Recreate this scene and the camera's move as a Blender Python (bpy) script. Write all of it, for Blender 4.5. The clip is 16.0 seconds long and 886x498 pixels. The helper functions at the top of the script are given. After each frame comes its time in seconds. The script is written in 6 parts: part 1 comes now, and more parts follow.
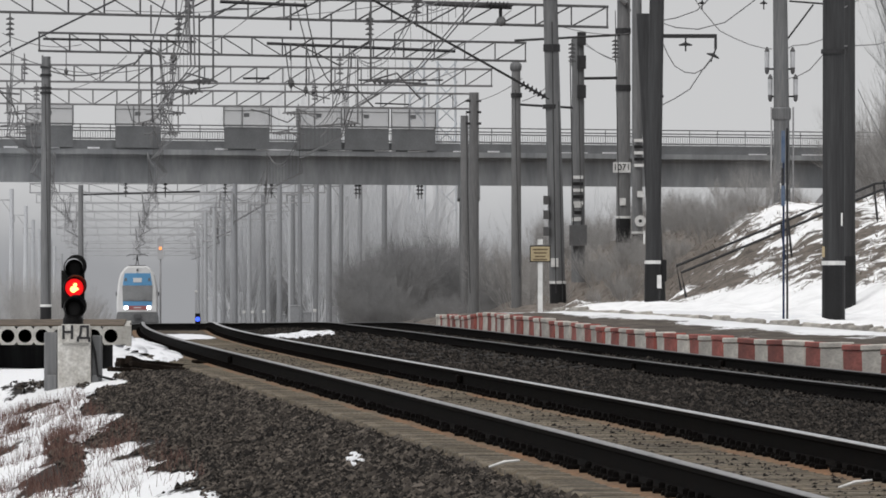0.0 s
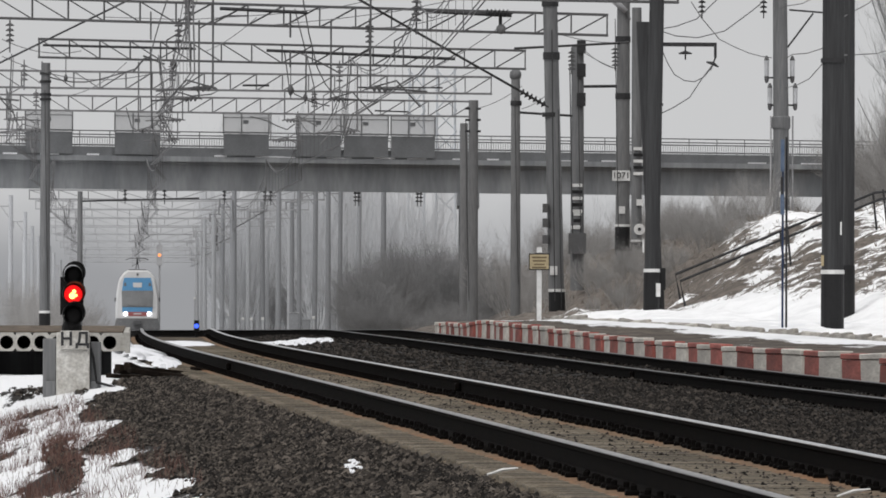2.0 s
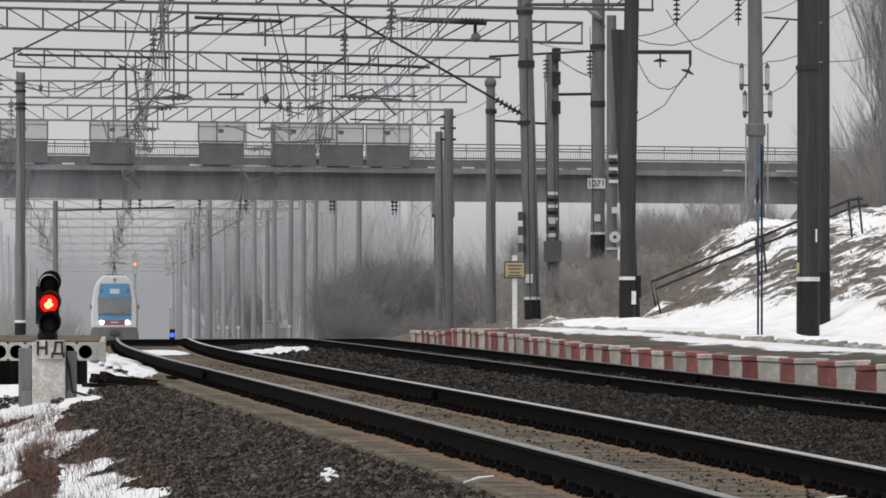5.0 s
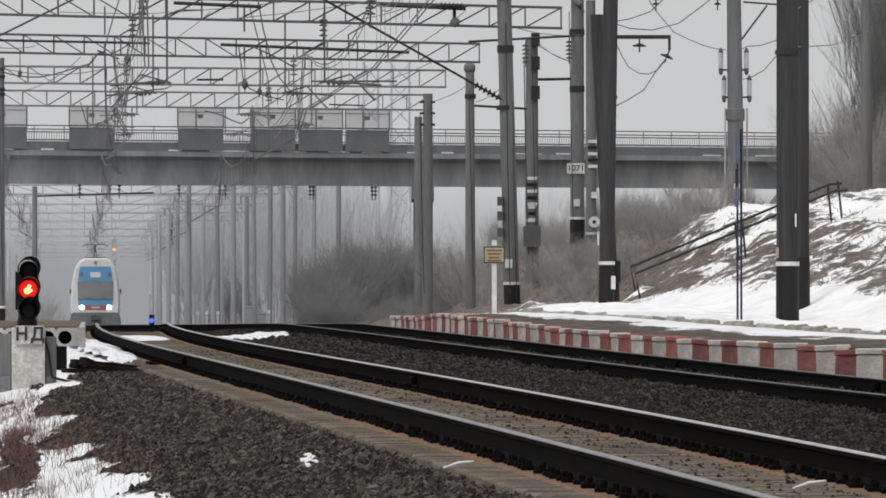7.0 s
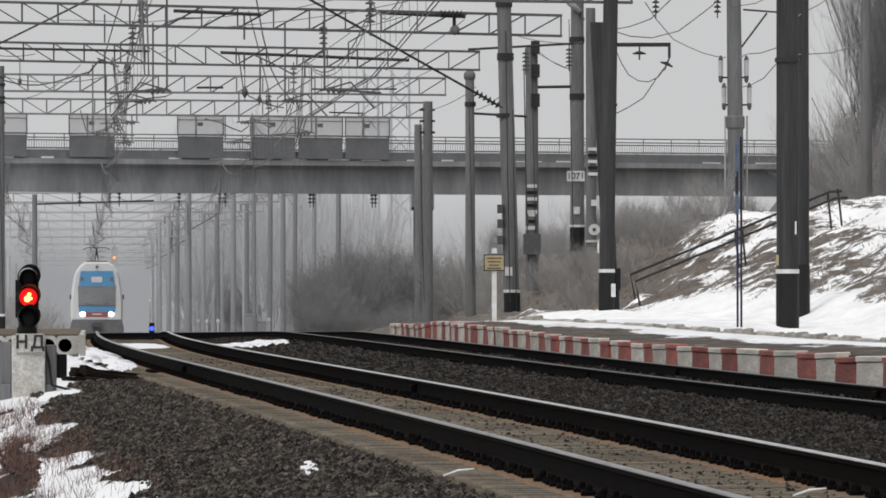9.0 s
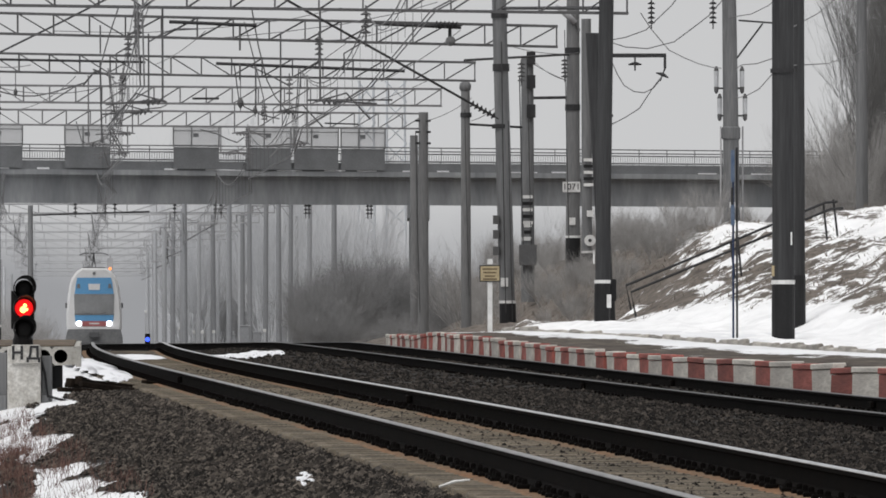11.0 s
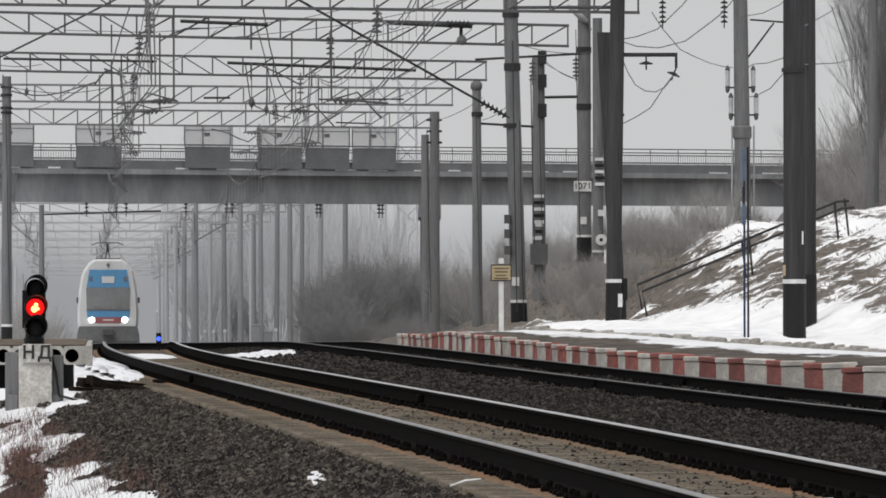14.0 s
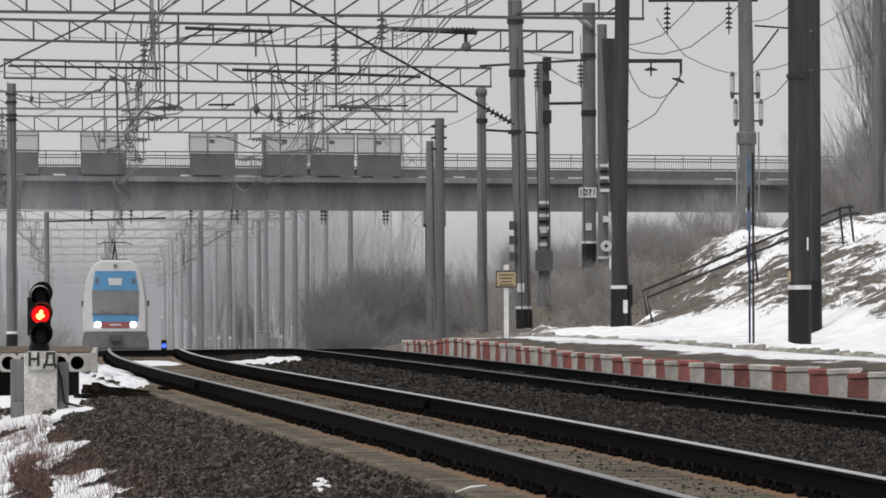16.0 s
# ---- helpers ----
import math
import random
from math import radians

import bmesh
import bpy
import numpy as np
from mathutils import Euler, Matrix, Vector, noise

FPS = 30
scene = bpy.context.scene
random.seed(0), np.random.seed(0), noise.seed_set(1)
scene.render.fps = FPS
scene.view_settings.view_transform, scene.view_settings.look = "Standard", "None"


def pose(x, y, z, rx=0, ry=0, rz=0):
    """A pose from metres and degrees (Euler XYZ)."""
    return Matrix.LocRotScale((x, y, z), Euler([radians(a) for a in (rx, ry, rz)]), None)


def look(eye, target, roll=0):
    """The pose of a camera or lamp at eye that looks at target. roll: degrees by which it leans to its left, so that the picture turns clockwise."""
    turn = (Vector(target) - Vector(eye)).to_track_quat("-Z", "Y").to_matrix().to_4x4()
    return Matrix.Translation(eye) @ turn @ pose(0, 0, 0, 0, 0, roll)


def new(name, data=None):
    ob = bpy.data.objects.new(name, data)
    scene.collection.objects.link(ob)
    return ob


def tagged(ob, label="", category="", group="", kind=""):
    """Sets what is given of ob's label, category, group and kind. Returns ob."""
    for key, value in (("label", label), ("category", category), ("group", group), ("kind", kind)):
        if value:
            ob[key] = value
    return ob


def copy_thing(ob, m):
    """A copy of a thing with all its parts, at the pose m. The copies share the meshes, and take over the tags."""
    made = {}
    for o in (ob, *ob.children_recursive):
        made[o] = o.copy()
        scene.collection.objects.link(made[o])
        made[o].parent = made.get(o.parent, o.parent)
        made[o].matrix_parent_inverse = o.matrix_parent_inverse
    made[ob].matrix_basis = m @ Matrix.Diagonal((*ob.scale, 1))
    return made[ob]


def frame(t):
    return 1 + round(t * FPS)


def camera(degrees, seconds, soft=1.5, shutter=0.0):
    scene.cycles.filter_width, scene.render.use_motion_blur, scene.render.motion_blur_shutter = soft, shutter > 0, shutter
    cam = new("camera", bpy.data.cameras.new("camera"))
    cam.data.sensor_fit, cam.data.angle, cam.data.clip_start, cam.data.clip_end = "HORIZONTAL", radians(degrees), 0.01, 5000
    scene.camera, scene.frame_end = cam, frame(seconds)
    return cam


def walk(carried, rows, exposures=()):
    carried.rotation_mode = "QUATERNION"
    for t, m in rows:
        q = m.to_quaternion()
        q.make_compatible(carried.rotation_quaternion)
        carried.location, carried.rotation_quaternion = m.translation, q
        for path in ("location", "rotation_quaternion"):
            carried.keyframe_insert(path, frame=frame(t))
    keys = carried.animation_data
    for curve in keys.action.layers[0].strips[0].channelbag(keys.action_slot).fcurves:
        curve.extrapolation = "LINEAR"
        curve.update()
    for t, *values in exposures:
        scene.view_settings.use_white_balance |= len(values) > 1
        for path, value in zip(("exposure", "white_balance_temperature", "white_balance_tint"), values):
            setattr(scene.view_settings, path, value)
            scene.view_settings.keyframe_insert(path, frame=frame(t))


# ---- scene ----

# ---------------------------------------------------------------- camera
EYE = 2.0
LENS = 20000.0 / 1568.0            # focal length in picture widths
cam = camera(math.degrees(2 * math.atan(0.5 / LENS)), 16.0, soft=1.7)
# seconds, pan, tilt and lean of the hand-held tele lens, in thousandths of the picture width
PAN = [
    (0.0, 0.0, 0.0, 0.0), (0.5, -1.3, 3.0, 0.0), (1.0, -4.0, 6.9, 1.2), (1.5, -4.2, 9.4, 2.2), (2.0, -1.6, 13.5, 3.3),
    (2.5, 0.9, 22.2, 3.9), (3.0, -3.7, 34.0, 4.2), (3.5, -12.0, 43.0, 2.5), (4.0, -19.6, 45.2, 1.3), (4.2, -22.9, 43.7, 0.9),
    (5.3, -54.0, 22.0, 0.4),
    (6.3, -78.0, 7.0, 0.2), (6.5, -79.4, 4.5, 0.1), (7.0, -81.4, 1.9, -0.9), (7.5, -80.0, -0.6, -1.0), (8.0, -78.2, -1.3, -1.4),
    (8.5, -79.3, 4.0, -0.9), (9.0, -81.4, 15.7, -1.4), (9.2, -82.4, 20.0, -1.5), (10.3, -87.5, 33.0, -1.7), (11.3, -90.5, 35.0, -1.8),
    (11.5, -92.2, 32.2, -1.9), (12.0, -96.8, 23.7, -2.3), (12.5, -93.7, 24.5, -2.1), (13.0, -85.9, 29.3, -2.1), (13.5, -76.0, 32.9, -2.3),
    (14.0, -69.2, 33.7, -1.8), (14.5, -67.1, 33.4, -1.3), (15.0, -66.1, 35.6, -1.6), (15.5, -63.5, 40.7, -2.6), (16.0, -60.3, 45.2, -3.4),
]
walk(cam, [(t, pose(0, 0, EYE, 90 + math.degrees((138 + b) / 20000), 0, math.degrees(a / 20000)) @ pose(0, 0, 0, 0, 0, math.degrees(c / 1000)))
           for t, a, b, c in PAN])

# ---------------------------------------------------------------- overcast daylight
world = bpy.data.worlds.new("world")
scene.world = world
world.use_nodes = True
wn, wl = world.node_tree.nodes, world.node_tree.links
sky = wn.new("ShaderNodeTexSky")
sky.sky_type, sky.sun_disc = "NISHITA", False
sky.sun_elevation, sky.sun_rotation, sky.dust_density = radians(58), radians(150), 4.0
grey = wn.new("ShaderNodeMix")
grey.data_type = "RGBA"
grey.inputs[0].default_value = 0.93
grey.inputs[7].default_value = (5.9, 5.9, 6.0, 1)
wl.new(sky.outputs[0], grey.inputs[6])
wl.new(grey.outputs[2], wn["Background"].inputs[0])
wn["Background"].inputs[1].default_value = 0.1
sun = new("sun", bpy.data.lights.new("sun", "SUN"))
sun.data.energy, sun.data.angle, sun.data.color = 1.92, radians(45), (1, 0.98, 0.95)
sun.matrix_world = look((0, 0, 50), (15, 27, 0))


# ---------------------------------------------------------------- materials
def mat(name, base, rough=0.8, var=0.25, fine=40.0, coarse=2.0, bump=0.3, metal=0.0, tint=None, stain=0.0, each=0.0, sharp=0.0, spec=0.3, along=1.0, drip=1.0):
    """Plain rough material: fine grain, coarse blotches (towards tint) and relief, at real size."""
    m = bpy.data.materials.new(name)
    m.use_nodes = True
    n, l = m.node_tree.nodes, m.node_tree.links
    b = n["Principled BSDF"]
    b.inputs["Roughness"].default_value = rough
    b.inputs["Metallic"].default_value = metal
    b.inputs["Specular IOR Level"].default_value = spec
    tc = n.new("ShaderNodeTexCoord")
    g = n.new("ShaderNodeTexNoise")
    g.inputs["Scale"].default_value, g.inputs["Detail"].default_value = fine, 4
    c = n.new("ShaderNodeTexNoise")
    c.inputs["Scale"].default_value, c.inputs["Detail"].default_value = coarse, 5
    mp = n.new("ShaderNodeMapping")
    mp.inputs["Scale"].default_value = (1, along, drip)
    l.new(tc.outputs["Object"], mp.inputs["Vector"])
    l.new(mp.outputs[0], g.inputs["Vector"])
    l.new(mp.outputs[0], c.inputs["Vector"])
    r = n.new("ShaderNodeMapRange")
    r.inputs["From Min"].default_value, r.inputs["From Max"].default_value = 0.3, 0.7
    r.inputs["To Min"].default_value, r.inputs["To Max"].default_value = 1 - var, 1 + var
    l.new(g.outputs["Fac"], r.inputs["Value"])
    mix = n.new("ShaderNodeMix")
    mix.data_type = "RGBA"
    mix.inputs[6].default_value = (*base, 1)
    mix.inputs[7].default_value = (*(tint or tuple(v * 0.6 for v in base)), 1)
    q = n.new("ShaderNodeMapRange")
    q.inputs["From Min"].default_value, q.inputs["From Max"].default_value = 0.5 - 0.14 * (1 - sharp), 0.5 + 0.16 * (1 - sharp) + 0.01
    q.inputs["To Max"].default_value = stain or 0.5
    l.new(c.outputs["Fac"], q.inputs["Value"])
    l.new(q.outputs["Result"], mix.inputs[0])
    mul = n.new("ShaderNodeVectorMath")
    mul.operation = "SCALE"
    l.new(mix.outputs[2], mul.inputs[0])
    l.new(r.outputs["Result"], mul.inputs["Scale"])
    last = mul
    if each:
        oi = n.new("ShaderNodeObjectInfo")
        e = n.new("ShaderNodeMapRange")
        e.inputs["To Min"].default_value, e.inputs["To Max"].default_value = 1 - each, 1 + each
        l.new(oi.outputs["Random"], e.inputs["Value"])
        last = n.new("ShaderNodeVectorMath")
        last.operation = "SCALE"
        l.new(mul.outputs[0], last.inputs[0])
        l.new(e.outputs["Result"], last.inputs["Scale"])
    l.new(last.outputs[0], b.inputs["Base Color"])
    if bump:
        bp = n.new("ShaderNodeBump")
        bp.inputs["Strength"].default_value, bp.inputs["Distance"].default_value = bump, 0.02
        l.new(g.outputs["Fac"], bp.inputs["Height"])
        l.new(bp.outputs["Normal"], b.inputs["Normal"])
    return m


def island_mat(name, base, tint, rough=0.9, power=1.0):
    """For a mesh of many loose bits: each bit takes its own shade between two colours."""
    m = bpy.data.materials.new(name)
    m.use_nodes = True
    n, l = m.node_tree.nodes, m.node_tree.links
    b = n["Principled BSDF"]
    b.inputs["Roughness"].default_value = rough
    b.inputs["Specular IOR Level"].default_value = 0.2
    geo = n.new("ShaderNodeNewGeometry")
    mix = n.new("ShaderNodeMix")
    mix.data_type = "RGBA"
    mix.inputs[6].default_value, mix.inputs[7].default_value = (*base, 1), (*tint, 1)
    pw = n.new("ShaderNodeMath")
    pw.operation = "POWER"
    pw.inputs[1].default_value = power
    l.new(geo.outputs["Random Per Island"], pw.inputs[0])
    l.new(pw.outputs[0], mix.inputs[0])
    l.new(mix.outputs[2], b.inputs["Base Color"])
    return m


def cover_mat(name, low, low2, high, fine, coarse, ragged=0.9, lowfine=10.0, along=0.12):
    """Ground under snow: the mesh's own cover value and a ragged noise decide where the snow lies."""
    m = bpy.data.materials.new(name)
    m.use_nodes = True
    n, l = m.node_tree.nodes, m.node_tree.links
    b = n["Principled BSDF"]
    b.inputs["Roughness"].default_value = 0.9
    b.inputs["Specular IOR Level"].default_value = 0.15
    tc = n.new("ShaderNodeTexCoord")

    mp = n.new("ShaderNodeMapping")
    mp.inputs["Scale"].default_value = (1, along, 1)
    l.new(tc.outputs["Object"], mp.inputs["Vector"])

    def tex(scale, detail=6.0, rough=0.6):
        t = n.new("ShaderNodeTexNoise")
        t.inputs["Scale"].default_value, t.inputs["Detail"].default_value, t.inputs["Roughness"].default_value = scale, detail, rough
        l.new(mp.outputs[0], t.inputs["Vector"])
        return t

    def ranged(socket, a, z, lo=0.0, hi=1.0):
        r = n.new("ShaderNodeMapRange")
        for k, v in (("From Min", a), ("From Max", z), ("To Min", lo), ("To Max", hi)):
            r.inputs[k].default_value = v
        l.new(socket, r.inputs["Value"])
        return r.outputs["Result"]

    def mixed(f, a, z):
        x = n.new("ShaderNodeMix")
        x.data_type = "RGBA"
        l.new(f, x.inputs[0])
        for k, v in ((6, a), (7, z)):
            if isinstance(v, tuple):
                x.inputs[k].default_value = (*v, 1)
            else:
                l.new(v, x.inputs[k])
        return x.outputs[2]

    grain = tex(lowfine, 5, 0.7)
    ground = mixed(ranged(grain.outputs["Fac"], 0.35, 0.65), low, low2)
    at = n.new("ShaderNodeAttribute")
    at.attribute_name = "cover"
    edge = tex(coarse, 10, 0.74)
    add = n.new("ShaderNodeMath")
    add.operation = "MULTIPLY_ADD"
    add.inputs[1].default_value = ragged * 4
    l.new(edge.outputs["Fac"], add.inputs[0])
    l.new(at.outputs["Fac"], add.inputs[2])
    fac = ranged(add.outputs[0], ragged * 2 - 0.05, ragged * 2 + 0.07)
    soft = tex(1.2, 4)
    snow = mixed(ranged(soft.outputs["Fac"], 0.4, 0.72), high, tuple(v * 0.83 for v in high))
    colour = mixed(fac, ground, snow)
    l.new(colour, b.inputs["Base Color"])
    bp = n.new("ShaderNodeBump")
    bp.inputs["Strength"].default_value, bp.inputs["Distance"].default_value = 0.8, 0.04
    lumps = n.new("ShaderNodeMath")
    lumps.operation = "MULTIPLY_ADD"
    lumps.inputs[1].default_value = 5.0
    l.new(tex(1.6, 8, 0.65).outputs["Fac"], lumps.inputs[0])
    l.new(grain.outputs["Fac"], lumps.inputs[2])
    l.new(lumps.outputs[0], bp.inputs["Height"])
    l.new(bp.outputs["Normal"], b.inputs["Normal"])
    return m


def glow(name, colour, strength):
    m = bpy.data.materials.new(name)
    m.use_nodes = True
    b = m.node_tree.nodes["Principled BSDF"]
    b.inputs["Base Color"].default_value = (*colour, 1)
    b.inputs["Emission Color"].default_value = (*colour, 1)
    b.inputs["Emission Strength"].default_value = strength
    return m


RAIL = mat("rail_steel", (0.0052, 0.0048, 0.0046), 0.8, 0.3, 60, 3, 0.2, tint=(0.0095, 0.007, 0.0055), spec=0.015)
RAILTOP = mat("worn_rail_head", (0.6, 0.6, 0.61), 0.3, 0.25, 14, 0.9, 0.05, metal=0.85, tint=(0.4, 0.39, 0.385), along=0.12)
RAILDULL = mat("dull_rail_head", (0.3, 0.295, 0.295), 0.4, 0.3, 14, 0.9, 0.05, metal=0.8, tint=(0.19, 0.185, 0.18), along=0.12)
RAILFAR = mat("rusting_rail_head", (0.11, 0.108, 0.11), 0.45, 0.3, 14, 0.9, 0.05, metal=0.7, tint=(0.07, 0.065, 0.06), along=0.12)
SLEEPER = mat("weathered_sleeper_concrete", (0.195, 0.17, 0.133), 0.9, 0.3, 30, 3, 0.5, tint=(0.095, 0.076, 0.056), each=0.35, along=0.1)
CRIB = mat("dirty_crib_ballast", (0.033, 0.028, 0.023), 0.95, 0.5, 22, 2.5, 0.8, tint=(0.13, 0.1, 0.065), stain=0.9, along=0.25)
DUST = mat("rusty_dust", (0.135, 0.103, 0.07), 0.95, 0.3, 25, 1.6, 0.4, tint=(0.19, 0.1, 0.05), stain=1.0, along=0.15)
STONE = island_mat("ballast_stone", (0.0085, 0.0073, 0.0064), (0.13, 0.111, 0.094), power=2.4)
STONEOILY = island_mat("oil_stained_ballast", (0.0065, 0.0057, 0.005), (0.075, 0.064, 0.055), power=2.8)
SNOW = mat("snow", (0.82, 0.83, 0.86), 0.7, 0.04, 20, 1.5, 0.3, tint=(0.68, 0.69, 0.72))
KERBWHITE = mat("whitewashed_kerb", (0.6, 0.575, 0.525), 0.85, 0.15, 30, 5, 0.4, tint=(0.42, 0.39, 0.36), each=0.15, stain=0.7, along=0.1)
KERBRED = mat("red_painted_kerb", (0.36, 0.112, 0.093), 0.85, 0.2, 30, 5, 0.4, tint=(0.2, 0.075, 0.065), each=0.25, stain=0.7, along=0.1)
CONCRETE = mat("light_concrete", (0.45, 0.44, 0.41), 0.9, 0.16, 30, 4, 0.5, tint=(0.25, 0.235, 0.21), stain=0.45)
# poles run darker near to paler far: haze is put in the colour
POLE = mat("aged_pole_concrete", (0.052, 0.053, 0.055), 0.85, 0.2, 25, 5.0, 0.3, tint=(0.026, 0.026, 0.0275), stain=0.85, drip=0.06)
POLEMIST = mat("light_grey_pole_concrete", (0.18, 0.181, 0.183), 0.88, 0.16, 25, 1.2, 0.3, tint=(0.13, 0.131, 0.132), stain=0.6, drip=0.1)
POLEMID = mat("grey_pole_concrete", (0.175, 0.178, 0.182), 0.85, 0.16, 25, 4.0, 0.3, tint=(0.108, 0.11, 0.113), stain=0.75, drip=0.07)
# beyond the bridge the haze is painted as still paler concrete and steel
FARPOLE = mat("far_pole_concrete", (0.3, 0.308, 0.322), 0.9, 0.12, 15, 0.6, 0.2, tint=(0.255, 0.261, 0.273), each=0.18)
HAZEPOLE = mat("haze_paled_pole_concrete", (0.43, 0.44, 0.458), 0.9, 0.1, 15, 0.6, 0.2, tint=(0.385, 0.394, 0.41), each=0.12)
HAZESTEEL = mat("haze_paled_steel", (0.42, 0.424, 0.436), 0.85, 0.08, 20, 1, 0.1)
POLEPALE = mat("pale_concrete", (0.36, 0.36, 0.37), 0.9, 0.12, 15, 0.6, 0.2, tint=(0.29, 0.29, 0.30), each=0.2)
CHARRED = mat("charred_wet_timber", (0.014, 0.011, 0.009), 0.9, 0.3, 25, 3, 0.5, tint=(0.03, 0.022, 0.016), spec=0.05)
TAR = mat("bitumen_coat", (0.012, 0.012, 0.013), 0.6, 0.2, 25, 3, 0.2)
LIMEWASH = mat("dirty_limewash", (0.56, 0.55, 0.52), 0.9, 0.2, 30, 9, 0.4, tint=(0.36, 0.34, 0.31), stain=0.8)
WHITE = mat("white_paint", (0.72, 0.72, 0.71), 0.6, 0.08, 30, 5, 0.1)
IRON = mat("dark_iron", (0.035, 0.035, 0.037), 0.7, 0.2, 40, 4, 0.2)
# steel tones step paler with distance, standing in for haze
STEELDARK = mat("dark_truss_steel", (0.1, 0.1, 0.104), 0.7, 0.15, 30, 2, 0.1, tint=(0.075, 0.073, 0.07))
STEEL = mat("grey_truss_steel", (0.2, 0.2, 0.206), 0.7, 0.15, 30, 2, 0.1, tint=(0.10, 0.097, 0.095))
STEELPALE = mat("slightly_hazed_steel", (0.29, 0.292, 0.3), 0.8, 0.1, 20, 1, 0.1)
WIRE = mat("wire", (0.13, 0.13, 0.133), 0.6, 0.1, 30, 2, 0.0)
BRIDGE = mat("bridge_concrete", (0.235, 0.246, 0.257), 0.9, 0.1, 5, 0.75, 0.2, tint=(0.36, 0.372, 0.383), stain=0.95, drip=0.22, along=0.1)
BRIDGEDARK = mat("bridge_screen", (0.2, 0.208, 0.216), 0.8, 0.08, 10, 0.8, 0.1)
EARTH = mat("dry_winter_earth", (0.12, 0.095, 0.072), 0.95, 0.4, 6, 0.25, 0.8, tint=(0.075, 0.062, 0.052))
# scrub and thicket twigs lightened: haze painted into both colours
TWIG = island_mat("hazed_twigs", (0.22, 0.214, 0.208), (0.45, 0.44, 0.43))
TWIGDARK = island_mat("darker_hazed_twigs", (0.125, 0.124, 0.126), (0.33, 0.329, 0.331))
TWIGPALE = island_mat("grey_bare_twigs", (0.065, 0.064, 0.063), (0.185, 0.182, 0.179))
# distant twigs paled further, the haze painted into their colour
TWIGFAINT = island_mat("haze_paled_twigs", (0.32, 0.323, 0.33), (0.42, 0.424, 0.432))
TWIGFAR = island_mat("haze_painted_twigs", (0.5, 0.512, 0.53), (0.66, 0.672, 0.692))
GRASS = island_mat("dry_grass", (0.066, 0.034, 0.029), (0.165, 0.1, 0.082))
BLACK = mat("black_enamel", (0.012, 0.0115, 0.0115), 0.55, 0.1, 30, 3, 0.05, spec=0.12)
YELLOW = mat("faded_yellow_sign", (0.44, 0.36, 0.22), 0.6, 0.1, 30, 8, 0.05)
PALEBLUE = mat("faded_blue_sign", (0.075, 0.115, 0.19), 0.7, 0.15, 20, 4, 0.1, tint=(0.15, 0.18, 0.23), stain=0.7)
BLUE = mat("blue_paint", (0.018, 0.035, 0.085), 0.5, 0.1, 30, 4, 0.05)
REDLAMP = glow("red_lamp", (1.0, 0.012, 0.014), 0.9)
HOT = glow("lamp_filament", (1.0, 0.62, 0.16), 3.0)
BLUELAMP = glow("blue_lamp", (0.05, 0.12, 1.0), 1.5)
HEADLAMP = glow("headlamp", (0.95, 0.95, 1.0), 6.0)


# ---------------------------------------------------------------- mesh helpers
def box(bm, x0, x1, y0, y1, z0, z1, m=None):
    vs = [bm.verts.new((x, y, z)) for z in (z0, z1) for y in (y0, y1) for x in (x0, x1)]
    if m is not None:
        for v in vs:
            v.co = m @ v.co
    for a, b, c, d in ((0, 2, 3, 1), (4, 5, 7, 6), (0, 1, 5, 4), (1, 3, 7, 5), (3, 2, 6, 7), (2, 0, 4, 6)):
        bm.faces.new((vs[a], vs[b], vs[c], vs[d]))
    return vs


def tube(bm, points, radius, sides=6, caps=True):
    """A round bar along the points; radius is one number or one for each point."""
    rings, n = [], len(points)
    pts = [Vector(p) for p in points]
    for i, p in enumerate(pts):
        d = (pts[min(i + 1, n - 1)] - pts[max(i - 1, 0)]).normalized()
        side = d.cross(Vector((0, 0, 1)))
        side = side.normalized() if side.length > 1e-3 else Vector((1, 0, 0))
        up = side.cross(d)
        r = radius[i] if isinstance(radius, (list, tuple)) else radius
        rings.append([bm.verts.new(p + r * (math.cos(a) * side + math.sin(a) * up)) for a in (2 * math.pi * k / sides for k in range(sides))])
    for a, b in zip(rings, rings[1:]):
        for k in range(sides):
            bm.faces.new((a[k], a[(k + 1) % sides], b[(k + 1) % sides], b[k]))
    if caps:
        bm.faces.new(rings[0][::-1])
        bm.faces.new(rings[-1])


def lathe(bm, outline, centre=(0, 0, 0), sides=16, m=None):
    """Turns (radius, height) pairs about a vertical axis, or along the axis that m gives."""
    rings = []
    for r, h in outline:
        ring = []
        for k in range(sides):
            a = 2 * math.pi * k / sides
            co = Vector((r * math.cos(a), r * math.sin(a), h))
            ring.append(bm.verts.new((m @ co if m is not None else co) + Vector(centre)))
        rings.append(ring)
    for a, b in zip(rings, rings[1:]):
        for k in range(sides):
            bm.faces.new((a[k], a[(k + 1) % sides], b[(k + 1) % sides], b[k]))
    bm.faces.new(rings[0][::-1])
    bm.faces.new(rings[-1])


def part(name, bm, material, parent=None, label="", smooth=False, bevel=0.0):
    if bevel:
        bmesh.ops.bevel(bm, geom=list(bm.edges), offset=bevel, segments=1, affect="EDGES")
    if len(bm.verts):
        bmesh.ops.recalc_face_normals(bm, faces=list(bm.faces))
    me = bpy.data.meshes.new(name)
    bm.to_mesh(me)
    bm.free()
    for mm in (material if isinstance(material, (list, tuple)) else [material]):
        me.materials.append(mm)
    if smooth:
        me.shade_smooth()
    ob = new(name, me)
    if parent is not None:
        ob.parent = parent
    if label:
        tagged(ob, label)
    return ob


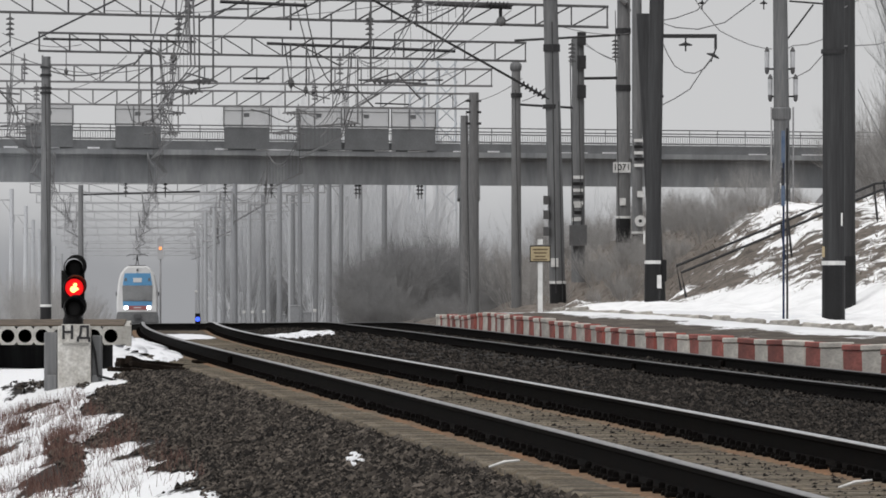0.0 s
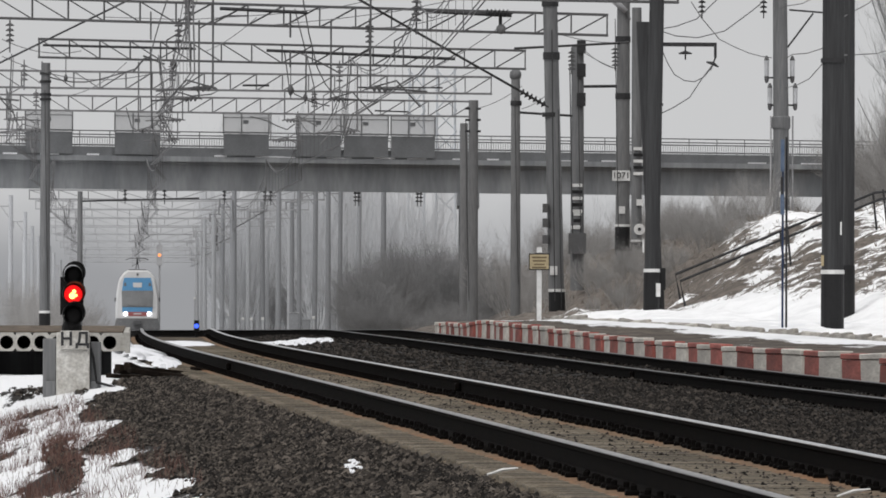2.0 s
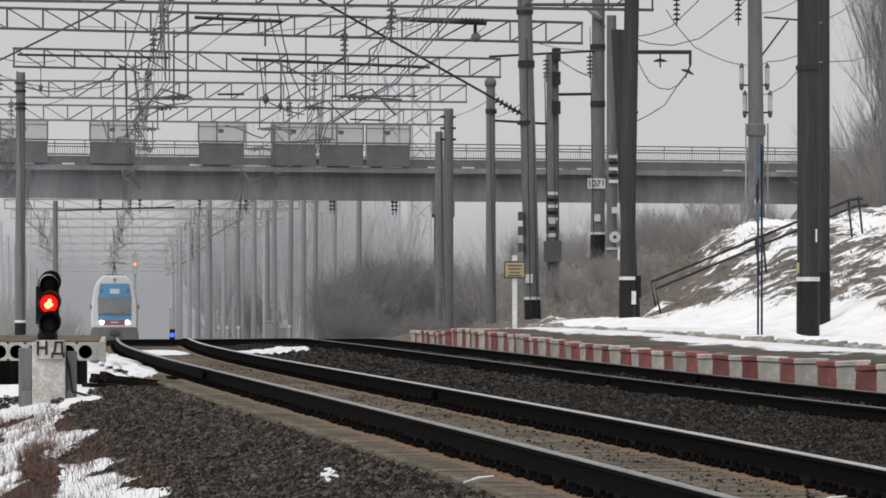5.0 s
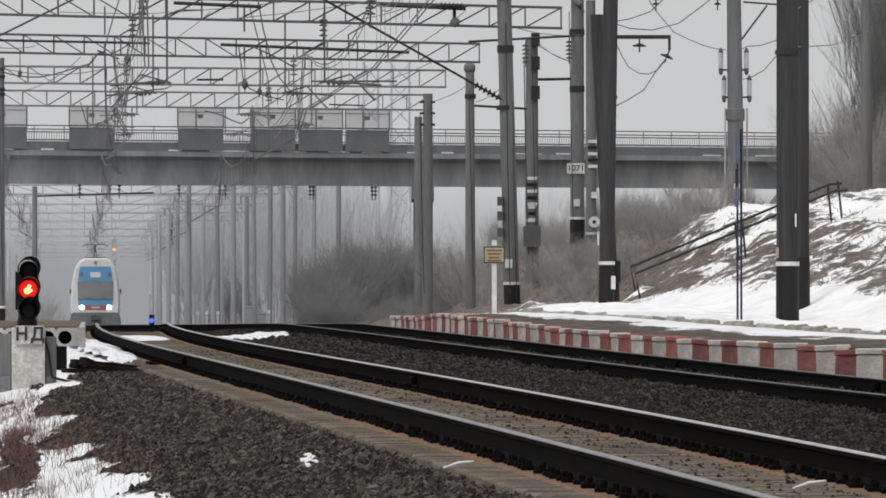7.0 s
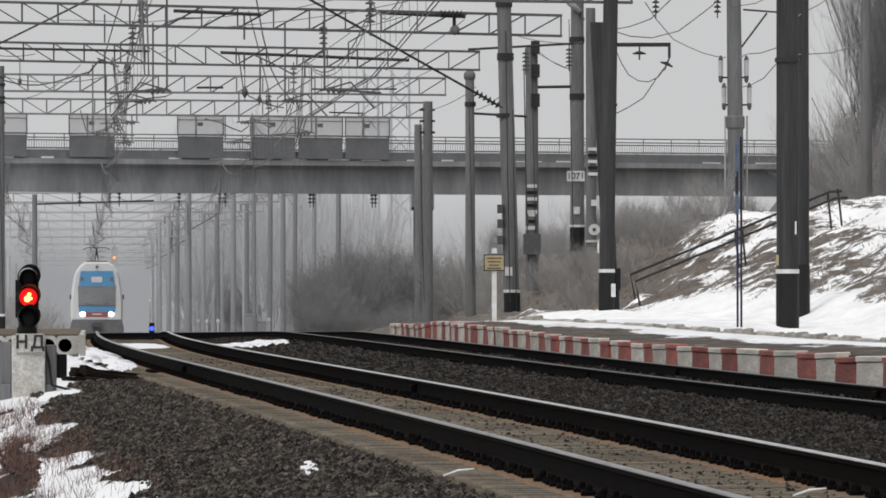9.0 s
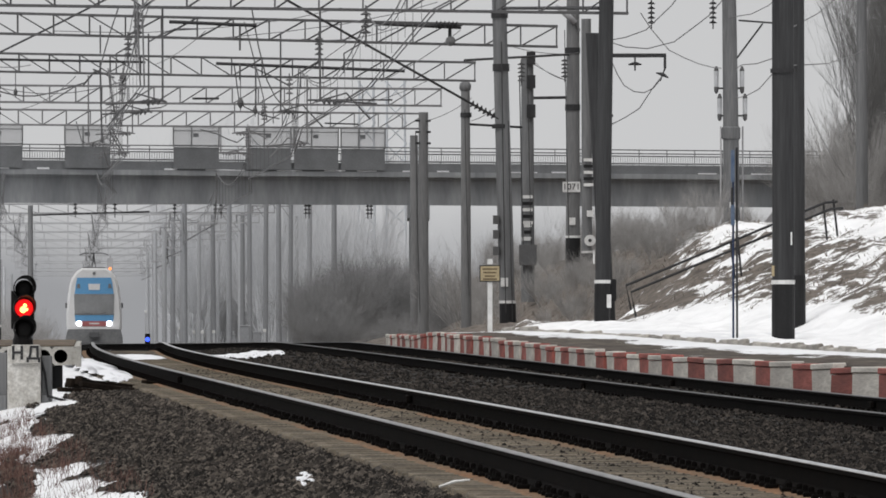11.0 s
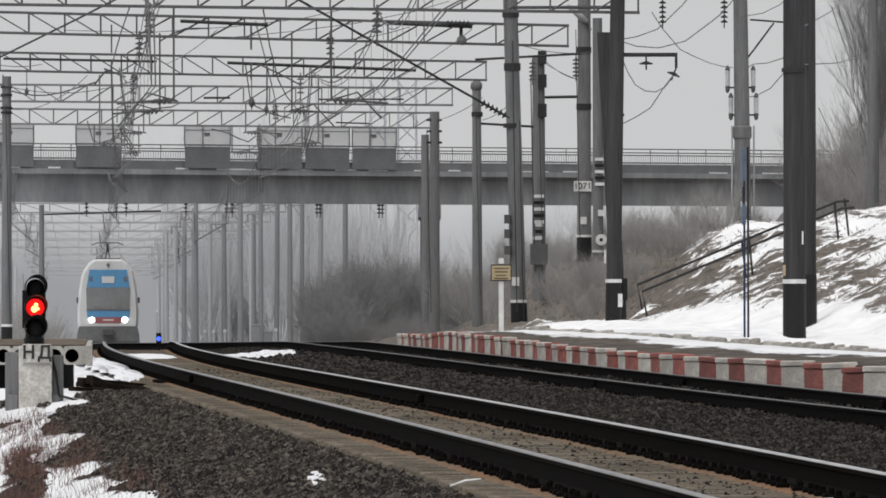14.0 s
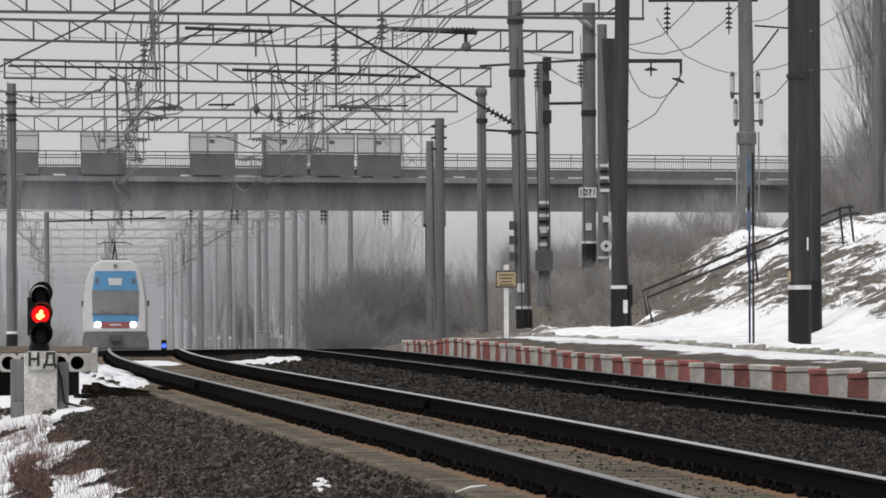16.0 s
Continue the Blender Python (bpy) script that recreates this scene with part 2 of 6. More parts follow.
def mesh_from(name, verts, faces, material, parent=None, smooth=False):
    me = bpy.data.meshes.new(name)
    me.from_pydata(verts, [], faces)
    for mm in (material if isinstance(material, (list, tuple)) else [material]):
        me.materials.append(mm)
    if smooth:
        me.shade_smooth()
    ob = new(name, me)
    if parent is not None:
        ob.parent = parent
    return ob


def thing(name, label, category, group="", kind="", at=(0, 0, 0)):
    ob = new(name)
    ob.location = at
    ob.empty_display_size = 0.2
    return tagged(ob, label, category, group, kind)


def smoothstep(a, b, v):
    v = min(1, max(0, (v - a) / (b - a)))
    return v * v * (3 - 2 * v)


# ---------------------------------------------------------------- lie of the land
GAUGE = 1.6          # between rail centres


def between(table, y):
    for (a, p), (b, q) in zip(table, table[1:]):
        if y <= b:
            return p + (q - p) * (y - a) / (b - a)
    return table[-1][1]


def rail_x(y):
    """Centre line of the main track: a right-hand curve near by, then straight."""
    if y > 250:
        return -5.83 - 0.02794 * (min(y, 588) - 250) - 0.0289 * max(0, y - 588)
    u = (y - 157.5) / 92.5
    return 0.11 * u ** 3 + 0.646 * u * u - 4.1236 * u - 3.267 + 0.8


def rail_z(y):
    """Rail head of the main track: it climbs to a crest and then dips."""
    if y > 274:
        # the straight dips a little beyond the bridge
        return EYE + max(-0.2, 0.101 - 0.0035 * (y - 274)) + 0.02 - 0.0005 * max(0, min(y, 765) - 588) + 0.001 * max(0, y - 765)
    if y > 250:
        d = y - 250
        return EYE + 0.095 + 0.0041 * d - 0.00016 * d * d
    u = (y - 157.5) / 92.5
    return EYE + 0.0486 * u ** 3 - 0.0724 * u * u + 0.3869 * u - 0.2683


SIDEFAR = [(256, 0.0), (261, -0.35), (266, -0.76), (271, -1.27), (276, -1.87), (300, -4.87), (306, -5.5), (312, -5.95), (318, -6.2), (420, -9.2)]
SIDEFARZ = [(243, 0.096), (247, 0.11), (256, 0.112), (275, 0.1), (300, 0.098), (318, 0.0), (335, -0.17), (420, -0.2)]


def side_x(y):
    """Centre line of the platform track, which swings over to the main track beyond the crest."""
    u = (min(y, 256) - 185) / 75
    near = 0.0289 * u ** 3 - 0.448 * u * u - 4.274 * u + 1.245 + 0.8
    return near + between(SIDEFAR, y) if y > 256 else near


def side_z(y):
    if y > 243:
        return EYE + between(SIDEFARZ, y)
    u = (max(y, 70) - 185) / 75
    return EYE - 0.0429 * u ** 3 + 0.0599 * u * u + 0.486 * u - 0.2957


def kerb_x(y):
    return side_x(y) + 1.75


def kerb_z(y):
    """Top edge of the platform."""
    return side_z(min(y, 250)) + 0.262 - 0.075 * smoothstep(150, 190, y) + 0.065 * smoothstep(200, 224, y) - 0.10 * smoothstep(234, 239, y)


def ground_z(x, y):
    a, b = rail_x(y), side_x(y)
    za, zb = rail_z(y) - 0.25, side_z(y) - 0.168
    u = x - a
    if u < -1.5:
        d = -u - 1.5
        z = za - 0.15 * min(d, 1.4) - 0.31 * max(0, min(d - 1.4, 1.7)) - 0.05 * max(0, min(d - 3.1, 12))
        z += (max(z, EYE - 0.55) - z) * smoothstep(140, 149, y)
        if y > 270:
            z = max(z, za - 0.9)
    elif x < b:
        f = smoothstep(a + 1.6, b - 1.3, x) if b - a > 3 else 0.5
        z = za + (zb - za) * f
    else:
        d = x - b
        z = zb - 0.1 * smoothstep(1.2, 2.2, d)
        if y > 262:
            # low field beyond the crest, rising to the approach bank on the right
            z += 2.0 * smoothstep(12, 40, d) * smoothstep(300, 420, y)
    if y > 270:
        z -= 0.6 * smoothstep(270, 330, y) * smoothstep(3, 9, abs(u))
    z += 0.05 * noise.noise((x * 0.9, y * 0.35, 0)) * smoothstep(1.8, 3.0, abs(u))
    return z


def ground():
    xs = [-2500, -900, -300, -120, -60, -40] + [-30 + 1.0 * i for i in range(18)] + [-12 + 0.2 * i for i in range(132)] + [14.5 + 2.0 * i for i in range(20)] + [60, 90, 150, 300, 900, 2500]
    ys = [-300, -40, 0, 20, 35] + [45 + 1.2 * i for i in range(180)] + [262 + 6 * i for i in range(40)] + [510 + 40 * i for i in range(15)] + [1200, 1500, 2000, 2600, 3500]
    verts = [(x, y, ground_z(x, max(y, 30)) - (0 if y > 20 else 0.25)) for y in ys for x in xs]
    w = len(xs)
    faces, ids = [], []
    for j in range(len(ys) - 1):
        for i in range(w - 1):
            faces.append((j * w + i, j * w + i + 1, (j + 1) * w + i + 1, (j + 1) * w + i))
            x, y = (xs[i] + xs[i + 1]) / 2, (ys[j] + ys[j + 1]) / 2
            ids.append(1 if y > 275 and x > side_x(y) + 6 else 0)
    ob = mesh_from("ground", verts, faces, [GROUNDSNOW, EARTH], smooth=True)
    ob.data.polygons.foreach_set("material_index", ids)
    cover = ob.data.attributes.new("cover", "FLOAT", "POINT")
    cover.data.foreach_set("value", [snow_cover(x - rail_x(max(y, 30)), y) for x, y, z in verts])
    tagged(ob, "dark ballast shoulder running into snowy winter ground", "ground", kind="structure")


SNOWEDGE = [(70, -3.1), (81.7, -3.06), (83.4, -3.24), (84.8, -2.93), (88, -3.05), (90.4, -3.24), (91.4, -2.92), (94, -3.1), (96.7, -3.3), (99.7, -2.84), (103.6, -3.18), (106.9, -3.36), (110.9, -3.06), (116.2, -2.73), (119, -2.95), (122.5, -3.15), (126.1, -2.99), (135, -2.75), (139, -2.6), (141.7, -2.18), (143.5, -2.3), (149, -1.7), (156, -1.1), (165, -0.85), (175, -0.75), (300, -0.75)]


def snow_cover(u, y):
    """More than nothing where snow lies: off the shoulder on the left, with bare reddish grass patches."""
    c = (between(SNOWEDGE, y) - u) * 3.4
    c = max(-2.0, min(c, 0.4 + 0.28 * smoothstep(134, 146, y)))
    for gu, gy, ru, ry in ((-3.58, 107, 0.17, 10), (-3.36, 136.5, 0.22, 2.0), (-3.75, 127, 0.12, 2.5), (-3.85, 97, 0.25, 3.5), (-4.2, 115, 0.25, 3), (-1.75, 147.5, 0.55, 3.2), (-1.45, 150, 0.3, 2.5), (-2.75, 142.5, 0.12, 1.2), (-3.45, 144.2, 0.6, 1.5)):
        c -= 1.0 * math.exp(-((u - gu - 0.016 * (y - gy)) / ru) ** 2 - ((y - gy) / ry) ** 2)
    return c


GROUNDSNOW = cover_mat("ballast_and_snow", (0.009, 0.008, 0.0075), (0.04, 0.036, 0.032), (0.86, 0.87, 0.89), 10, 3.2, 0.75, lowfine=14.0, along=0.1)
ground()


def sweep(name, profile, line, material, parent=None, label=""):
    """Carries a flat profile of (side, up) along a line of (x, y, z)."""
    verts, faces, k = [], [], len(profile)
    n = len(line)
    for i, p in enumerate(line):
        a, b = line[max(i - 1, 0)], line[min(i + 1, n - 1)]
        d = Vector((b[0] - a[0], b[1] - a[1], 0)).normalized()
        for s, h in profile:
            verts.append((p[0] + s * d.y, p[1] - s * d.x, p[2] + h))
    for i in range(n - 1):
        for j in range(k):
            faces.append((i * k + j, i * k + (j + 1) % k, (i + 1) * k + (j + 1) % k, (i + 1) * k + j))
    faces.append(tuple(range(k))[::-1])
    faces.append(tuple((n - 1) * k + j for j in range(k)))
    ob = mesh_from(name, verts, faces, material, parent)
    if label:
        tagged(ob, label)
    return ob


RAIL_PROFILE = [(-0.075, -0.18), (0.075, -0.18), (0.075, -0.168), (0.012, -0.145), (0.01, -0.05), (0.036, -0.038), (0.037, -0.012),
                (-0.037, -0.012), (-0.036, -0.038), (-0.01, -0.05), (-0.012, -0.145), (-0.075, -0.168)]
HEAD_PROFILE = [(-0.037, -0.0115), (0.037, -0.0115), (0.0355, -0.006), (0.03, -0.0026), (0.02, -0.0009), (0.0, 0.0), (-0.02, -0.0009), (-0.03, -0.0026), (-0.0355, -0.006)]


def track(name, cx, cz, y0, y1, s0, label, heads, dusty):
    """One track: two rails with worn heads, sleepers, their fastenings and the dust along the rail foot."""
    t = thing(name, label, "railway track", kind="structure")
    ys = [y0 + 2.0 * i for i in range(int((y1 - y0) / 2) + 1)]
    for side, worn in zip((-GAUGE / 2, GAUGE / 2), heads):
        line = []
        for y in ys:
            d = (cx(y + 1) - cx(y - 1)) / 2
            line.append((cx(y) + side, y - d * side, cz(y)))
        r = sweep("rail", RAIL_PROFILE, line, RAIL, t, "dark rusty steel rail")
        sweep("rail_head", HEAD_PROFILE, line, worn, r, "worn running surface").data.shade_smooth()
        if dusty:
            foot = [(x, y, z - 0.232) for x, y, z in line if y < 300]
            sweep("rail_dust", [(-0.3, 0.0), (-0.21, 0.038), (0.21, 0.038), (0.3, 0.0)], foot, DUST, t, "rust-coloured dust along the rail foot")
    if dusty:
        bed = [(cx(y), y, cz(y) - 0.26) for y in ys if y < 300]
        sweep("crib_ballast", [(-1.42, 0.0), (-1.3, 0.056), (1.3, 0.056), (1.42, 0.0)], bed, CRIB, t, "dirty fine ballast packed between the sleepers")
    bm = bmesh.new()
    box(bm, -1.35, 1.35, -0.13, 0.13, -0.2, 0.0)
    for v in bm.verts:
        if v.co.z > -0.1:
            v.co.y *= 0.8
            v.co.z -= 0.03 * (abs(v.co.x) < 0.4)
    sl = part("sleeper", bm, SLEEPER, t)
    clip = bmesh.new()
    for e in (-1, 1):
        box(clip, e * 0.11 - 0.04, e * 0.11 + 0.04, -0.06, 0.06, 0.0, 0.036)
        box(clip, e * 0.1 - 0.018, e * 0.1 + 0.018, -0.03, 0.03, 0.03, 0.07)
    bmesh.ops.bevel(clip, geom=list(clip.edges), offset=0.008, segments=1, affect="EDGES")
    clip_mesh = bpy.data.meshes.new("rail_clip")
    clip.to_mesh(clip_mesh)
    clip.free()
    clip_mesh.materials.append(RAIL)
    fast = bmesh.new()
    n = 0
    y = s0
    while y < min(y1, 262):
        d = math.atan((cx(y + 1) - cx(y - 1)) / 2)
        m = Matrix.Translation((cx(y), y, cz(y) - 0.2)) @ Matrix.Rotation(-d, 4, "Z")
        if n < 300:
            o = sl if n == 0 else sl.copy()
            if n:
                scene.collection.objects.link(o)
            o.matrix_basis = m @ pose(random.uniform(-0.03, 0.03), 0, random.uniform(-0.003, 0.004), 0, random.uniform(-0.1, 0.1), random.uniform(-1.5, 1.5))
            for side in (-GAUGE / 2, GAUGE / 2) if n < 150 else ():
                k = new("rail_clip", clip_mesh)
                k.parent = o
                k.location = (side, 0, 0)
        for side in (-GAUGE / 2, GAUGE / 2) if n >= 150 else ():
            for e in (-1, 1):
                box(fast, side + e * 0.11 - 0.04, side + e * 0.11 + 0.04, -0.06, 0.06, 0.0, 0.036, m)
                box(fast, side + e * 0.1 - 0.018, side + e * 0.1 + 0.018, -0.03, 0.03, 0.03, 0.07, m)
        y += 0.545
        n += 1
    tagged(part("rail_fastenings", fast, RAIL, t), kind="stuff")
    return t


track("track_1", rail_x, rail_z, 34, 900, 52, "main line track with long welded rails on sleepers", (RAILDULL, RAILTOP), True)
track("track_2", side_x, side_z, 70, 320, 105, "platform track beside the painted kerb", (RAILFAR, RAILFAR), False)


# ---------------------------------------------------------------- platform
EDGING = mat("old_edging_concrete", (0.4, 0.38, 0.345), 0.9, 0.3, 30, 3, 0.5, tint=(0.16, 0.145, 0.125), each=0.4, stain=0.9, along=0.25)
PLATFORMTOP = cover_mat("wet_asphalt_with_snow", (0.045, 0.038, 0.033), (0.13, 0.11, 0.092), (0.84, 0.85, 0.87), 12, 0.9, 0.6, lowfine=2.5)


KERBPAIR = [(110, 7.6), (155, 6.3), (178, 5.1), (192, 4.2), (208, 3.15), (220, 2.75), (230, 2.3), (242, 2.0), (260, 2.0)]


def platform():
    ys = [60 + 2.0 * i for i in range(96)]
    rows = []
    for y in ys:
        k, z = kerb_x(y), kerb_z(y)
        w = 1.4 + 1.6 * smoothstep(250, 200, y)
        rows.append([(k + 0.14, y, z - 0.8), (k + 0.14, y, z - 0.01), (k + w * 0.45, y, z + 0.0), (k + w * 0.72, y, z + 0.02), (k + w, y, z + 0.05), (k + w + 6, y, z + 0.05), (k + w + 6, y, z - 1.2)])
    verts = [v for r in rows for v in r]
    faces = [(i * 7 + j, i * 7 + j + 1, (i + 1) * 7 + j + 1, (i + 1) * 7 + j) for i in range(len(ys) - 1) for j in range(6)]
    faces += [tuple(range(7)), tuple((len(ys) - 1) * 7 + j for j in range(7))]
    p = mesh_from("platform", verts, faces, PLATFORMTOP)
    cover = p.data.attributes.new("cover", "FLOAT", "POINT")
    cover.data.foreach_set("value", [c for _ in ys for c in (-2.0, -0.45, -0.3, 0.1, 0.75, 1.2, 1.2)])
    tagged(p, "low wet asphalt platform edged with painted kerb blocks", "platform", kind="structure")
    edge = [(kerb_x(y) + 1.4 + 1.6 * smoothstep(250, 200, y) + 0.1 * noise.noise((y * 0.06, 0, 0)), y, kerb_z(y) + 0.03) for y in ys if y < 244]
    bm = bmesh.new()
    box(bm, -0.06, 0.06, -0.99, 0.99, -0.2, 0.1)
    bmesh.ops.bevel(bm, geom=list(bm.edges), offset=0.02, segments=1, affect="EDGES")
    stone = part("edging_stone", bm, EDGING, p, "low concrete edging half under snow")
    for k, ((x, y, z), (x1, y1, _)) in enumerate(zip(edge, edge[1:])):
        o = stone if k == 0 else stone.copy()
        if k:
            scene.collection.objects.link(o)
        o.matrix_basis = pose(x + random.uniform(-0.03, 0.03), y, z + random.uniform(-0.075, 0.02), random.uniform(-1.6, 1.6), random.uniform(-9, 6), -math.degrees(math.atan2(x1 - x, y1 - y)) + random.uniform(-2, 2))
    shapes = []
    for mm in (KERBWHITE, KERBRED):
        bm = bmesh.new()
        box(bm, -0.02, 0.13, -1.36, 1.36, -0.40, -0.075)
        box(bm, -0.035, 0.15, -1.375, 1.375, -0.07, 0.01)
        bmesh.ops.bevel(bm, geom=list(bm.edges), offset=0.012, segments=1, affect="EDGES")
        shapes.append(part("kerb_block", bm, mm, p))
    # the blocks get shorter towards the ramp at the far end
    y, i = 248.1, 0
    while y > 118:
        size = between(KERBPAIR, y) / 2
        y -= size / 2
        d = math.atan((kerb_x(y + 1) - kerb_x(y - 1)) / 2)
        m = Matrix.Translation((kerb_x(y), y, kerb_z(y))) @ Matrix.Rotation(-d, 4, "Z") @ pose(random.uniform(-0.03, 0.03), 0, random.uniform(-0.025, 0.015), random.uniform(-0.4, 0.4), random.uniform(-2, 2), random.uniform(-0.9, 0.9))
        m = m @ Matrix.Diagonal((1, size / 2.78, 1, 1))
        s = shapes[i % 2]
        o = s if i < 2 else s.copy()
        if i >= 2:
            scene.collection.objects.link(o)
        o.matrix_basis = m
        if 146 < y < 149:
            o.matrix_basis = m @ pose(0.05, 0, -0.03, 0, 4, 3)
        y -= size / 2
        i += 1


platform()


def bearing(a, b, d):
    """The place at distance d, a to the right of the line of sight and b above eye level, both in 1/20000 of the distance."""
    return Vector((a * d / 20000, d, EYE + b * d / 20000))


# ---------------------------------------------------------------- bank on the right
ROW = [(60, 15.5), (150, 10.6), (210, 7.27), (256, 4.76), (308, 3.1), (357, 2.3), (400, 1.1), (1000, -15.6)]
ROWZ = [(60, -0.7), (150, -0.25), (210, 0.15), (256, 0.55), (308, 0.55), (357, 0.5), (400, 0.45), (1000, 0.0)]


def bank_z(x, y):
    t = x - between(ROW, y)
    z = EYE + between(ROWZ, y)
    high = 2.7 * smoothstep(1.2, 6.6, t) + 0.10 * max(0, min(t, 20) - 6.0)
    low = min(0.36 * max(0, t - 1.4), 2.9)
    f = smoothstep(262, 304, y)
    z += low + (high - low) * f + 0.6 * smoothstep(11, 26, t)
    lump = noise.noise((x * 0.35, y * 0.12, 3)) * 0.35 + noise.noise((x * 1.1, y * 0.5, 5)) * 0.14 + noise.noise((x * 2.6, y * 0.4, 8)) * 0.07
    z += lump * smoothstep(0.3, 4, t) + 0.10 * noise.noise((x * 0.8, y * 0.25, 9)) + 0.11 * noise.noise((x * 2.2, y * 0.3, 4)) + 0.06 * noise.noise((x * 3.1, y * 0.35, 14))
    if t < 0:
        z -= 0.14 * t * t * 0.6
    return z


def bank():
    xs = [-3.0 + 0.3 * i for i in range(130)] + [37 + 4.0 * i for i in range(10)] + [90, 140, 250]
    ys = [120 + 2.0 * i for i in range(110)] + [342 + 5.0 * i for i in range(50)]
    verts, faces = [], []
    w = len(xs)
    for y in ys:
        for dx in xs:
            x = between(ROW, y) + dx
            verts.append((x, y, bank_z(x, y) - (0.5 if dx < -2.9 else 0)))
    for j in range(len(ys) - 1):
        for i in range(w - 1):
            faces.append((j * w + i, j * w + i + 1, (j + 1) * w + i + 1, (j + 1) * w + i))
    ob = mesh_from("bank", verts, faces, BANKSNOW, smooth=True)
    cover = ob.data.attributes.new("cover", "FLOAT", "POINT")
    cover.data.foreach_set("value", [bank_cover(x - between(ROW, y), y) for x, y, z in verts])
    tagged(ob, "grassy bank with melting snow beside the platform", "embankment", kind="structure")


def bank_cover(t, y):
    """Deep snow at the foot, patches on the slope, almost none far along the line."""
    foot = 1.3 * (1 - smoothstep(1.4, 3.2, t)) * (1 - smoothstep(258, 275, y))
    slope = 0.09 + 0.24 * smoothstep(4.0, 7.0, t)
    edge = 280 + 46 * smoothstep(2.5, 6.5, t)
    far = 0.62 * smoothstep(edge, edge + 22, y)
    return foot + slope - 0.18 - max(0, far) - 0.5 * smoothstep(14, 20, t)


BANKSNOW = cover_mat("melting_snow_on_grass", (0.078, 0.068, 0.06), (0.21, 0.182, 0.158), (0.95, 0.955, 0.965), 12, 0.85, 0.85, lowfine=3.0, along=0.35)
bank()


# ---------------------------------------------------------------- distance
def backdrop():
    # glowing sheet: mist below and overcast sky above are painted into its emission
    m = bpy.data.materials.new("misty_distance")
    m.use_nodes = True
    n, l = m.node_tree.nodes, m.node_tree.links
    n.remove(n["Principled BSDF"])
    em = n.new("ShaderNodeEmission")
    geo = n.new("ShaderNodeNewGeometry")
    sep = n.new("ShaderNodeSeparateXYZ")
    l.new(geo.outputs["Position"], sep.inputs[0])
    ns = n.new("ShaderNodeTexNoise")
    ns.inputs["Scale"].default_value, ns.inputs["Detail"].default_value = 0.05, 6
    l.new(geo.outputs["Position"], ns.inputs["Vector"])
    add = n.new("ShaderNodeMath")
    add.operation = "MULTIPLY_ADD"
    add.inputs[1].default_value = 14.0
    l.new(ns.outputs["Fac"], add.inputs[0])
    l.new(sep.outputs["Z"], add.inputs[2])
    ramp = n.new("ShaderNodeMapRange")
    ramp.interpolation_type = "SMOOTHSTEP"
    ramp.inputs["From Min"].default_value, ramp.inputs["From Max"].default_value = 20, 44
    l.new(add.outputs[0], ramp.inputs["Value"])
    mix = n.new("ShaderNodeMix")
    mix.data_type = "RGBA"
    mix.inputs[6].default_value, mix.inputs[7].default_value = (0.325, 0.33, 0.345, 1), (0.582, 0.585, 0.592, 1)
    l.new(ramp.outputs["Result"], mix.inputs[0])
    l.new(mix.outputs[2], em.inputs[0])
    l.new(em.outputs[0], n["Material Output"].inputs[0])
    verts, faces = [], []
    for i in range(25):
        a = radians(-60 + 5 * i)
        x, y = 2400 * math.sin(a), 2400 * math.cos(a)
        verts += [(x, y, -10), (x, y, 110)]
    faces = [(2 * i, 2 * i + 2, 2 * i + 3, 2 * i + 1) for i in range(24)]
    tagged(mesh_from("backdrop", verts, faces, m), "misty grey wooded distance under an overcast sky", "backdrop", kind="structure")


backdrop()


